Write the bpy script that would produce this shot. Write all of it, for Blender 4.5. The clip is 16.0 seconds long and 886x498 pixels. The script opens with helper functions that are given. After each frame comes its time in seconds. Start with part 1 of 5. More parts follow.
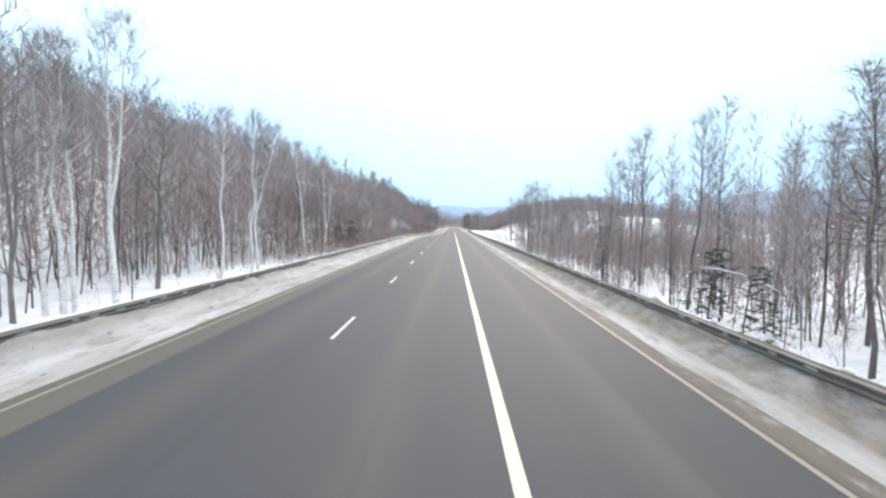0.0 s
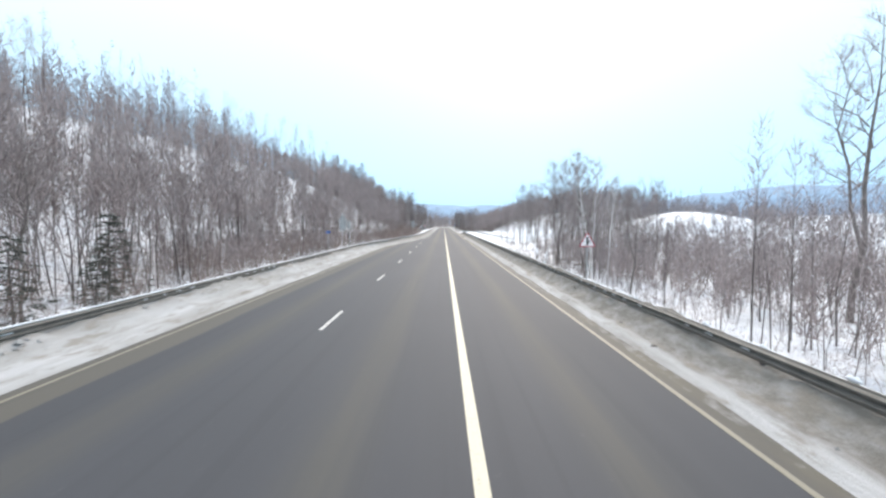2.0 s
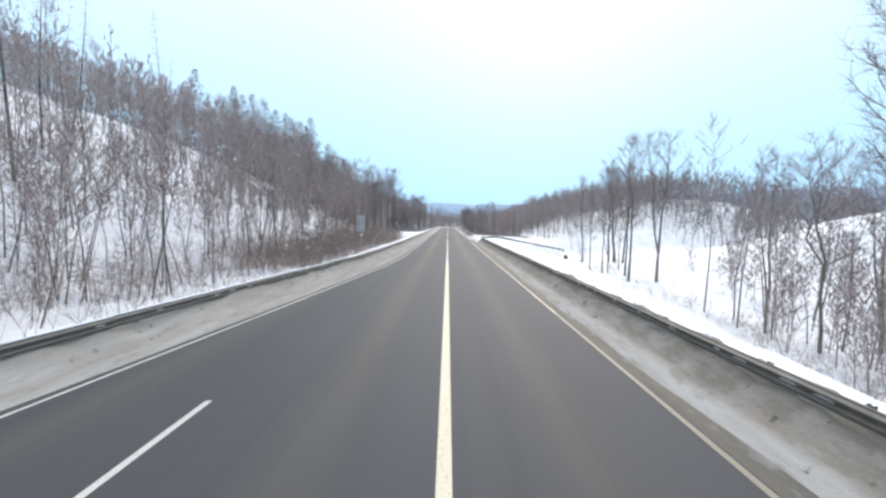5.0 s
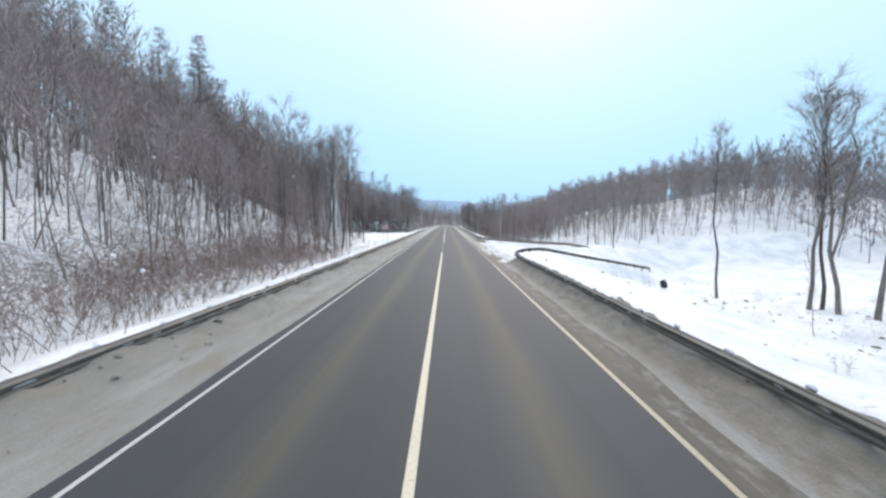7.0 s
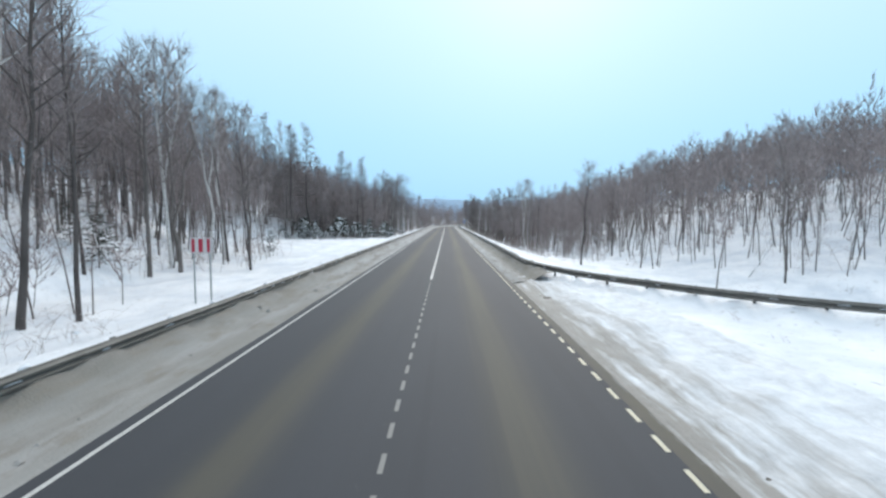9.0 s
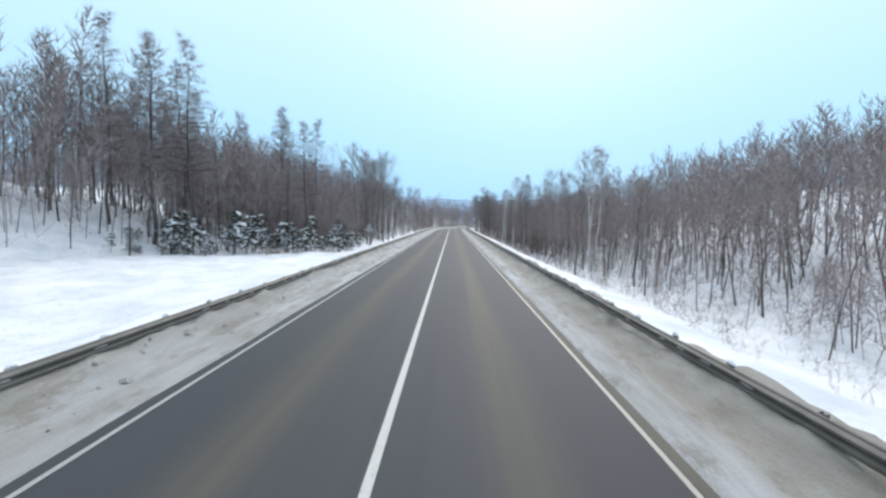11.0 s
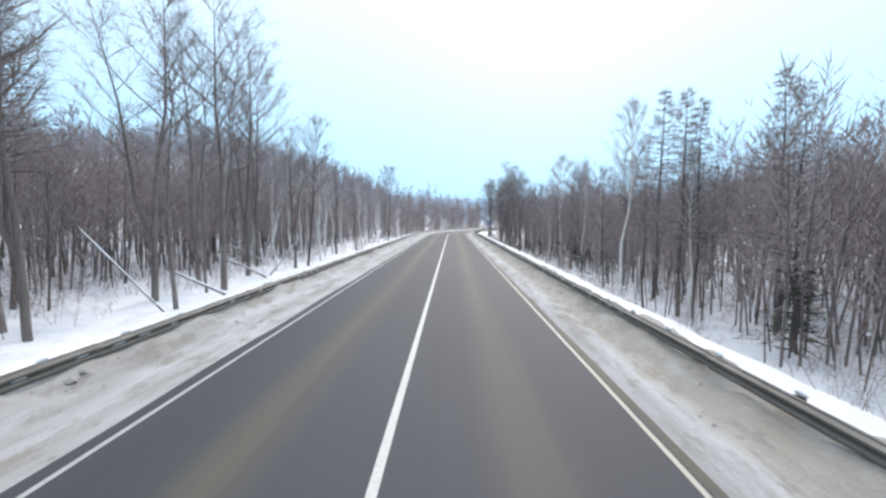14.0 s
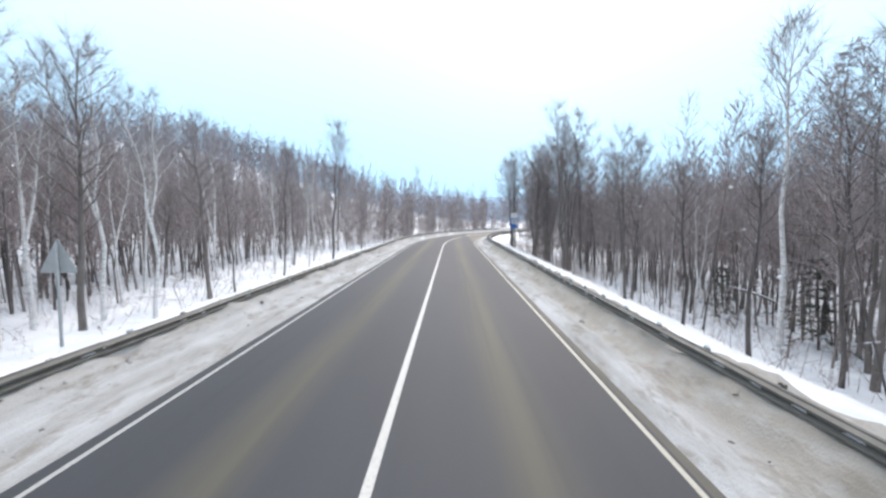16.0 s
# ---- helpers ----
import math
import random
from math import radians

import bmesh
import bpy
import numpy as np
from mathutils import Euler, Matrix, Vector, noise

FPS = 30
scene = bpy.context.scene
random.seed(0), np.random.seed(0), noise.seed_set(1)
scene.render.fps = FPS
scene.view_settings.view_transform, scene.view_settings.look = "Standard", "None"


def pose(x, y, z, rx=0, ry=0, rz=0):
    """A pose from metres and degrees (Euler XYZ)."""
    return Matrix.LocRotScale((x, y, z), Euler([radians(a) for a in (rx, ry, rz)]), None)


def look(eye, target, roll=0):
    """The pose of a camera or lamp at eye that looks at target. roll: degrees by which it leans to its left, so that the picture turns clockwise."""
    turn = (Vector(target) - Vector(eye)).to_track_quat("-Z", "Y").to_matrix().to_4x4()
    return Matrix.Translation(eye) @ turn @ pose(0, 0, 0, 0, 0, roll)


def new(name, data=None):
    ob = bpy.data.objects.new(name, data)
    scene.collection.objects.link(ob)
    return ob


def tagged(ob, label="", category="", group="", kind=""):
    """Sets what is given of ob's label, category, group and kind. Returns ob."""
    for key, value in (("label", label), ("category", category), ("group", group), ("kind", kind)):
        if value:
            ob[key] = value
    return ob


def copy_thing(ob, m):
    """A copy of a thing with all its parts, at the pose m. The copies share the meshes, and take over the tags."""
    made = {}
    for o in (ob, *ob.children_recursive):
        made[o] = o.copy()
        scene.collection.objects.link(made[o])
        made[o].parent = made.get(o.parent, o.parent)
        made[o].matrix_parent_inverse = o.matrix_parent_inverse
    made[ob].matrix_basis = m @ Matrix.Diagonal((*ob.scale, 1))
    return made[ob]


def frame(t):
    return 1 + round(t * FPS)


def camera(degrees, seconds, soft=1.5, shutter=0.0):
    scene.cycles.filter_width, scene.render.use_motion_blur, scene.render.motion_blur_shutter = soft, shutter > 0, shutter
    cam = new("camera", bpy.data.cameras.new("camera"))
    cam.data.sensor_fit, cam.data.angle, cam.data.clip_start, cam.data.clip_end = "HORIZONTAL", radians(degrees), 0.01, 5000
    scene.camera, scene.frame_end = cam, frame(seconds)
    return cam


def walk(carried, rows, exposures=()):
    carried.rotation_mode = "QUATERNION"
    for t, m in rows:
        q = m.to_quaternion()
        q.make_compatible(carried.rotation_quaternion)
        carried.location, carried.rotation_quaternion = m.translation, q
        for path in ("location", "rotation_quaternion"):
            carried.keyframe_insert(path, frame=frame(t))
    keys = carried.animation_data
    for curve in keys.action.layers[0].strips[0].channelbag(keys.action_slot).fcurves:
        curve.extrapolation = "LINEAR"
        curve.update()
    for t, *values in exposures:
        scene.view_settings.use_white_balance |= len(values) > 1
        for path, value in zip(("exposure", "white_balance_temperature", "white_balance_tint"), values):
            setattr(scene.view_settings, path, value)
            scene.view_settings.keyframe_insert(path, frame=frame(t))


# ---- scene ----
# ---- camera and its way ----
cam = camera(89.5, 16.0, soft=2.6)
PATH = [
    (0.0, pose(-0.88, 0.20, 3.27, 86.80, -0.46, 1.21)),
    (0.5, pose(-0.87, 12.00, 3.27, 86.89, -1.10, 1.05)),
    (1.0, pose(-0.80, 23.75, 3.27, 86.95, -1.40, 0.64)),
    (1.5, pose(-0.63, 35.40, 3.27, 86.83, -0.42, 0.22)),
    (2.0, pose(-0.48, 47.00, 3.27, 86.76, 0.02, 0.04)),
    (2.5, pose(-0.34, 58.68, 3.27, 86.82, -0.16, 0.10)),
    (3.0, pose(-0.23, 70.25, 3.27, 86.74, 0.21, 0.26)),
    (3.5, pose(-0.19, 81.95, 3.27, 86.64, 0.12, 0.45)),
    (4.0, pose(-0.13, 93.50, 3.27, 86.83, -0.17, 0.59)),
    (6.5, pose(0.29, 148.28, 3.27, 86.32, -1.11, 0.50)),
    (7.0, pose(0.43, 159.25, 3.27, 86.40, -0.56, 0.46)),
    (7.5, pose(0.55, 170.15, 3.27, 86.50, -0.49, 0.41)),
    (8.0, pose(0.61, 181.00, 3.27, 86.60, -0.30, 0.25)),
    (8.5, pose(0.77, 191.78, 3.27, 86.41, 0.25, 0.26)),
    (9.0, pose(0.86, 202.50, 3.27, 86.30, -0.15, 0.50)),
    (11.5, pose(1.00, 255.15, 3.27, 86.35, -0.76, 1.21)),
    (12.0, pose(0.98, 265.50, 3.27, 86.63, -0.42, 1.18)),
    (12.5, pose(0.99, 275.78, 3.27, 86.25, -0.07, 1.40)),
    (13.0, pose(0.98, 286.00, 3.27, 86.23, -0.22, 1.48)),
    (13.5, pose(0.95, 296.15, 3.27, 86.35, -0.31, 1.22)),
    (14.0, pose(0.93, 306.25, 3.27, 86.30, -0.43, 1.15)),
    (14.5, pose(0.93, 316.28, 3.27, 86.23, -0.02, 1.29)),
    (15.0, pose(0.94, 326.25, 3.27, 86.24, 0.17, 1.17)),
    (15.5, pose(1.00, 336.15, 3.27, 86.15, -0.16, 1.32)),
    (16.0, pose(1.02, 346.00, 3.27, 86.19, 0.04, 1.07)),
]
walk(cam, PATH, exposures=[(0.0, 0.62, 6520, 13), (2.0, 0.54, 6420, 12), (4.0, 0.42, 6320, 12), (6.3, 0.18, 6270, 13), (7.5, 0.08, 6170, 10.5), (9.0, 0.0, 6020, 7),
                            (11.3, 0.11, 6050, 9.5), (12.5, 0.27, 6130, 11.5), (14.0, 0.41, 6180, 12.5), (16.0, 0.48, 6260, 13)])

# ---- sky and light: a bright overcast winter noon ----
world = bpy.data.worlds.new("overcast_sky")
scene.world = world
world.use_nodes = True
wn, wl = world.node_tree.nodes, world.node_tree.links
wn.clear()
w_out = wn.new("ShaderNodeOutputWorld")
w_bg = wn.new("ShaderNodeBackground")
w_sky = wn.new("ShaderNodeTexSky")
w_sky.sky_type = 'NISHITA'
w_sky.sun_disc = False
w_sky.sun_elevation = radians(32)
w_sky.sun_rotation = radians(12)
w_sky.air_density, w_sky.dust_density, w_sky.ozone_density = 1.0, 4.0, 1.5
w_mix = wn.new("ShaderNodeMix")
w_mix.data_type = 'RGBA'
w_mix.inputs[0].default_value = 0.965
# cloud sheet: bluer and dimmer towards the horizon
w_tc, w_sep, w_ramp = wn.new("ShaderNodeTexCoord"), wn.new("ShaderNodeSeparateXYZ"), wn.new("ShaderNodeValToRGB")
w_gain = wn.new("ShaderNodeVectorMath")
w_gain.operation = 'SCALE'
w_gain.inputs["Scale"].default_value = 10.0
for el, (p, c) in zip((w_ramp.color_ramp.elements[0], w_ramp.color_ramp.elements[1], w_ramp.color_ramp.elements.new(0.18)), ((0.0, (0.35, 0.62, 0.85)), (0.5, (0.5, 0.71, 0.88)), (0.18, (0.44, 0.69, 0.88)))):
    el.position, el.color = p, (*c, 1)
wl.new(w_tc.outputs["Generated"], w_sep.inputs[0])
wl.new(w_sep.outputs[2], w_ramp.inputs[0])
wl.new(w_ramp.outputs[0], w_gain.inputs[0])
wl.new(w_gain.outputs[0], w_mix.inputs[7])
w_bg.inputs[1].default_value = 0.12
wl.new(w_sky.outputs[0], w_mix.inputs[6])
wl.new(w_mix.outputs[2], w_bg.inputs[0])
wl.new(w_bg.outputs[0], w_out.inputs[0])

sun_data = bpy.data.lights.new("sun", 'SUN')
sun_data.energy, sun_data.angle, sun_data.color = 1.5, radians(30), (1.0, 0.84, 0.7)
sun = new("sun", sun_data)
sun.matrix_world = look((0, 0, 50), (-0.18 * 50, -0.83 * 50, 50 - 0.53 * 50))


# ---- material helpers ----
def material(name, rough=0.8, metal=0.0):
    m = bpy.data.materials.new(name)
    m.use_nodes = True
    b = m.node_tree.nodes["Principled BSDF"]
    b.inputs["Roughness"].default_value = rough
    b.inputs["Metallic"].default_value = metal
    return m, m.node_tree.nodes, m.node_tree.links, b


def coords(n, l, scale=(1, 1, 1), kind="Object"):
    tc, mp = n.new("ShaderNodeTexCoord"), n.new("ShaderNodeMapping")
    mp.inputs["Scale"].default_value = scale
    l.new(tc.outputs[kind], mp.inputs[0])
    return mp.outputs[0]


def noise_tex(n, l, vec, scale, detail=4.0, rough=0.6):
    t = n.new("ShaderNodeTexNoise")
    t.inputs["Scale"].default_value, t.inputs["Detail"].default_value, t.inputs["Roughness"].default_value = scale, detail, rough
    l.new(vec, t.inputs["Vector"])
    return t.outputs["Fac"]


def ramp(n, l, fac, *stops):
    r = n.new("ShaderNodeValToRGB")
    e = r.color_ramp.elements
    while len(e) < len(stops):
        e.new(0.5)
    for el, (p, c) in zip(e, stops):
        el.position, el.color = p, (*c, 1) if len(c) == 3 else c
    l.new(fac, r.inputs[0])
    return r.outputs[0]


def mix(n, l, fac, a, b, blend='MIX'):
    m = n.new("ShaderNodeMix")
    m.data_type, m.blend_type = 'RGBA', blend
    for sock, v in ((m.inputs[0], fac), (m.inputs[6], a), (m.inputs[7], b)):
        if isinstance(v, (int, float)):
            sock.default_value = v
        elif isinstance(v, tuple):
            sock.default_value = (*v, 1)
        else:
            l.new(v, sock)
    return m.outputs[2]


def math_node(n, l, op, a, b=0.0):
    m = n.new("ShaderNodeMath")
    m.operation = op
    for sock, v in ((m.inputs[0], a), (m.inputs[1], b)):
        if isinstance(v, (int, float)):
            sock.default_value = v
        else:
            l.new(v, sock)
    return m.outputs[0]


def bump(n, l, b, height, strength=0.4, dist=0.02):
    bp = n.new("ShaderNodeBump")
    bp.inputs["Strength"].default_value, bp.inputs["Distance"].default_value = strength, dist
    l.new(height, bp.inputs["Height"])
    l.new(bp.outputs[0], b.inputs["Normal"])


def mottled(name, dark, light, scale=3.0, rough=0.8, metal=0.0, bump_amount=0.3, bump_dist=0.02, fine=30.0):
    m, n, l, b = material(name, rough, metal)
    v = coords(n, l)
    f1, f2 = noise_tex(n, l, v, scale), noise_tex(n, l, v, fine)
    c = mix(n, l, math_node(n, l, 'MULTIPLY', f2, 0.55), ramp(n, l, f1, (0.3, dark), (0.7, light)), dark)
    l.new(c, b.inputs["Base Color"])
    bump(n, l, b, f2, bump_amount, bump_dist)
    return m


def make_asphalt():
    m, n, l, b = material("worn_asphalt", 0.75)
    v = coords(n, l)
    sep = n.new("ShaderNodeSeparateXYZ")
    l.new(v, sep.inputs[0])
    long_v = coords(n, l, (1, 0.03, 1))
    wob = math_node(n, l, 'MULTIPLY', math_node(n, l, 'SUBTRACT', noise_tex(n, l, coords(n, l, (0.5, 0.05, 1)), 0.7), 0.5), 0.6)
    xx = math_node(n, l, 'ADD', sep.outputs[0], wob)
    # dusty bands between the wheel tracks, two to a lane
    band = math_node(n, l, 'ABSOLUTE', math_node(n, l, 'SINE', math_node(n, l, 'MULTIPLY', xx, math.pi / 4.09), 0.0))
    band = math_node(n, l, 'POWER', band, 15.0)
    streak = noise_tex(n, l, long_v, 1.6, 5)
    patch = noise_tex(n, l, coords(n, l, (1, 0.2, 1)), 0.25, 3)
    band = math_node(n, l, 'MULTIPLY', band, math_node(n, l, 'MULTIPLY', streak, 1.15))
    grain = noise_tex(n, l, v, 55.0, 4, 0.7)
    base = ramp(n, l, patch, (0.3, (0.031, 0.034, 0.041)), (0.7, (0.046, 0.049, 0.059)))
    dusty = ramp(n, l, math_node(n, l, 'MULTIPLY', sep.outputs[1], 0.002), (0.26, (0.37, 0.37, 0.37)), (0.36, (0.12, 0.12, 0.12)))
    base = mix(n, l, math_node(n, l, 'MULTIPLY', streak, dusty), base, (0.078, 0.078, 0.08))
    worn = ramp(n, l, math_node(n, l, 'MULTIPLY', sep.outputs[1], 0.002), (0.24, (0.42, 0.42, 0.42)), (0.36, (0.85, 0.85, 0.85)))
    base = mix(n, l, math_node(n, l, 'MULTIPLY', band, worn), base, (0.15, 0.13, 0.078))
    # brown sandy strip outside the edge line
    rim = math_node(n, l, 'MULTIPLY', math_node(n, l, 'GREATER_THAN', math_node(n, l, 'ADD', sep.outputs[0], math_node(n, l, 'MULTIPLY', streak, 0.15)), 4.17), math_node(n, l, 'MULTIPLY', noise_tex(n, l, coords(n, l, (1, 0.25, 1)), 1.3, 5, 0.65), 1.3))
    base = mix(n, l, rim, base, (0.155, 0.134, 0.092))
    dust = ramp(n, l, noise_tex(n, l, coords(n, l, (1, 0.45, 1)), 2.4, 7, 0.72), (0.5, (0, 0, 0)), (0.66, (0.7, 0.7, 0.7)))
    base = mix(n, l, math_node(n, l, 'MULTIPLY', dust, math_node(n, l, 'GREATER_THAN', sep.outputs[0], 4.3)), base, (0.36, 0.35, 0.34))
    outer = math_node(n, l, 'MULTIPLY', math_node(n, l, 'LESS_THAN', math_node(n, l, 'ADD', sep.outputs[0], math_node(n, l, 'MULTIPLY', streak, 0.5)), -7.47), 0.6)
    base = mix(n, l, outer, base, (0.15, 0.132, 0.094))
    base = mix(n, l, math_node(n, l, 'MULTIPLY', grain, 0.5), base, (0.052, 0.052, 0.055))
    # salt specks and dried splashes
    spots = ramp(n, l, noise_tex(n, l, coords(n, l, (1, 0.6, 1)), 5.5, 7, 0.8), (0.62, (0, 0, 0)), (0.72, (0.35, 0.35, 0.35)))
    base = mix(n, l, spots, base, (0.17, 0.165, 0.155))
    # darker lengthwise seams and repairs
    seam = ramp(n, l, noise_tex(n, l, coords(n, l, (1, 0.012, 1)), 2.6, 3, 0.5), (0.36, (0.22, 0.22, 0.22)), (0.45, (0, 0, 0)))
    base = mix(n, l, seam, base, (0.03, 0.031, 0.036))
    l.new(base, b.inputs["Base Color"])
    bump(n, l, b, grain, 0.25, 0.004)
    return m


def make_snow(name="snow", low=(0.62, 0.66, 0.72), high=(0.9, 0.91, 0.93), litter=0.5):
    m, n, l, b = material(name, 0.65)
    v = coords(n, l)
    f1, f2 = noise_tex(n, l, v, 0.35, 5), noise_tex(n, l, v, 9.0, 4)
    c = ramp(n, l, f1, (0.25, low), (0.6, high))
    # dead grass and bark litter lying in the snow
    speck = ramp(n, l, noise_tex(n, l, v, 3.2, 8, 0.75), (0.57, (0, 0, 0)), (0.68, (1, 1, 1)))
    c = mix(n, l, math_node(n, l, 'MULTIPLY', speck, litter), c, (0.2, 0.16, 0.12))
    l.new(c, b.inputs["Base Color"])
    bump(n, l, b, math_node(n, l, 'ADD', f1, math_node(n, l, 'MULTIPLY', f2, 0.3)), 0.75, 0.18)
    b.inputs["Subsurface Weight"].default_value = 0.0
    return m


def make_dirty_snow():
    m, n, l, b = material("sanded_shoulder_snow", 0.85)
    v = coords(n, l)
    lv = coords(n, l, (1, 0.12, 1))
    f1, f2, f3 = noise_tex(n, l, lv, 1.5, 6, 0.65), noise_tex(n, l, coords(n, l, (1, 0.3, 1)), 2.2, 6, 0.7), noise_tex(n, l, v, 22.0, 4)
    c = ramp(n, l, f1, (0.32, (0.31, 0.3, 0.285)), (0.5, (0.46, 0.46, 0.46)), (0.64, (0.6, 0.605, 0.62)))
    # sand and grit ploughed up against the rail, more of it beside the near lane
    sep = n.new("ShaderNodeSeparateXYZ")
    l.new(v, sep.inputs[0])
    uneven = math_node(n, l, 'MULTIPLY', math_node(n, l, 'SUBTRACT', f1, 0.5), 1.6)
    right = math_node(n, l, 'MULTIPLY', math_node(n, l, 'ADD', math_node(n, l, 'SUBTRACT', sep.outputs[0], 4.9), uneven), 3.0)
    heap = math_node(n, l, 'MULTIPLY', math_node(n, l, 'SUBTRACT', math_node(n, l, 'ADD', sep.outputs[2], math_node(n, l, 'MULTIPLY', uneven, 0.25)), 0.2), 4.0)
    heap = ramp(n, l, heap, (0.0, (0, 0, 0)), (1.0, (0.4, 0.4, 0.4)))
    grit = ramp(n, l, right, (0.0, (0, 0, 0)), (1.0, (0.85, 0.85, 0.85)))
    grit = math_node(n, l, 'MAXIMUM', heap, math_node(n, l, 'MULTIPLY', grit, math_node(n, l, 'LESS_THAN', sep.outputs[1], 396.0)))
    # crusts of paler snow left among the grit
    grit = math_node(n, l, 'MULTIPLY', grit, ramp(n, l, noise_tex(n, l, coords(n, l, (1, 0.5, 1)), 2.6, 6, 0.7), (0.42, (1, 1, 1)), (0.6, (0.55, 0.55, 0.55))))
    # dark wet grit at first, dry pale sand beyond the junction
    dry = ramp(n, l, math_node(n, l, 'MULTIPLY', sep.outputs[1], 0.002), (0.42, (0.105, 0.093, 0.074)), (0.5, (0.35, 0.315, 0.265)))
    c = mix(n, l, grit, c, dry)
    # more sand was strewn along the stretch before and at the junction
    sandy = ramp(n, l, math_node(n, l, 'MULTIPLY', sep.outputs[1], 0.002), (0.2, (0.16, 0.16, 0.16)), (0.29, (0.5, 0.5, 0.5)), (0.44, (0.45, 0.45, 0.45)), (0.54, (0.08, 0.08, 0.08)))
    far_side = math_node(n, l, 'MULTIPLY', math_node(n, l, 'LESS_THAN', sep.outputs[0], 0.0), 0.35)
    sandy = math_node(n, l, 'MULTIPLY', sandy, math_node(n, l, 'ADD', far_side, 1.0))
    c = mix(n, l, sandy, c, (0.2, 0.182, 0.15))
    c = mix(n, l, ramp(n, l, f2, (0.52, (0, 0, 0)), (0.64, (0.75, 0.75, 0.75))), c, (0.24, 0.215, 0.18))
    c = mix(n, l, math_node(n, l, 'MULTIPLY', f3, 0.25), c, (0.18, 0.165, 0.14))
    l.new(c, b.inputs["Base Color"])
    bump(n, l, b, math_node(n, l, 'ADD', f2, math_node(n, l, 'MULTIPLY', f3, 0.4)), 0.7, 0.08)
    return m


def make_apron():
    """Packed snow, mixed with sand towards the asphalt, with sweeping wheel ruts."""
    m, n, l, b = material("rutted_packed_snow", 0.75)
    v = coords(n, l)
    sep = n.new("ShaderNodeSeparateXYZ")
    l.new(v, sep.inputs[0])
    slant = n.new("ShaderNodeMapping")
    slant.inputs["Rotation"].default_value = (0, 0, radians(12))
    slant.inputs["Scale"].default_value = (1.0, 0.1, 1.0)
    l.new(v, slant.inputs[0])
    f1, f2, f3 = noise_tex(n, l, slant.outputs[0], 1.7, 6, 0.65), noise_tex(n, l, v, 2.0, 6, 0.7), noise_tex(n, l, v, 24.0, 4)
    c = ramp(n, l, f2, (0.3, (0.62, 0.64, 0.67)), (0.6, (0.86, 0.88, 0.91)))
    near = math_node(n, l, 'MULTIPLY', math_node(n, l, 'SUBTRACT', 6.8, sep.outputs[0]), 0.6)
    dirt = math_node(n, l, 'MULTIPLY', near, math_node(n, l, 'ADD', math_node(n, l, 'MULTIPLY', math_node(n, l, 'SUBTRACT', f1, 0.5), 3.2), 0.62))
    c = mix(n, l, ramp(n, l, dirt, (0.12, (0, 0, 0)), (0.75, (0.9, 0.9, 0.9))), c, (0.27, 0.245, 0.21))
    ruts = ramp(n, l, f1, (0.53, (0, 0, 0)), (0.64, (0.5, 0.5, 0.5)))
    c = mix(n, l, ruts, c, (0.42, 0.41, 0.4))
    c = mix(n, l, math_node(n, l, 'MULTIPLY', f3, 0.2), c, (0.3, 0.28, 0.26))
    l.new(c, b.inputs["Base Color"])
    bump(n, l, b, math_node(n, l, 'ADD', f1, math_node(n, l, 'MULTIPLY', f2, 0.5)), 0.8, 0.12)
    return m


def make_paint(name, col):
    m, n, l, b = material(name, 0.6)
    v = coords(n, l)
    wear = noise_tex(n, l, v, 14.0, 6, 0.75)
    broad = noise_tex(n, l, coords(n, l, (1, 0.15, 1)), 1.2, 4)
    c = mix(n, l, ramp(n, l, wear, (0.52, (0, 0, 0)), (0.75, (0.8, 0.8, 0.8))), col, (0.16, 0.155, 0.14))
    c = mix(n, l, math_node(n, l, 'MULTIPLY', broad, 0.3), c, (0.3, 0.27, 0.2))
    l.new(c, b.inputs["Base Color"])
    return m


def make_bark(name, dark, light, ring=0.0, snow=0.0, vary=0.4):
    m, n, l, b = material(name, 0.9)
    v = coords(n, l, (1, 1, 0.25 if not ring else 1))
    info = n.new("ShaderNodeObjectInfo")
    f1, f2 = noise_tex(n, l, v, 4.0, 5), noise_tex(n, l, coords(n, l, (3, 3, 1)), 14.0, 4)
    c = ramp(n, l, f1, (0.3, dark), (0.7, light))
    c = mix(n, l, math_node(n, l, 'MULTIPLY', info.outputs["Random"], vary), c, tuple(0.55 * k for k in dark))
    if ring:
        marks = ramp(n, l, noise_tex(n, l, coords(n, l, (1.5, 1.5, 9)), 2.0, 3), (0.54, (0, 0, 0)), (0.62, (1, 1, 1)))
        c = mix(n, l, math_node(n, l, 'MULTIPLY', marks, ring), c, (0.035, 0.03, 0.028))
    if snow:
        s = ramp(n, l, f2, (0.55, (0, 0, 0)), (0.65, (1, 1, 1)))
        c = mix(n, l, math_node(n, l, 'MULTIPLY', s, snow), c, (0.8, 0.82, 0.86))
    l.new(c, b.inputs["Base Color"])
    bump(n, l, b, f2, 0.5, 0.02)
    return m


def make_far_wood(name, dark, light):
    m, n, l, b = material(name, 0.95)
    g = n.new("ShaderNodeNewGeometry")
    big = noise_tex(n, l, coords(n, l), 0.08, 3)
    c = ramp(n, l, g.outputs["Random Per Island"], (0.0, dark), (0.75, light), (1.0, tuple(min(1, 1.5 * k) for k in light)))
    c = mix(n, l, math_node(n, l, 'MULTIPLY', big, 0.5), c, tuple(0.7 * k for k in dark))
    l.new(c, b.inputs["Base Color"])
    return m


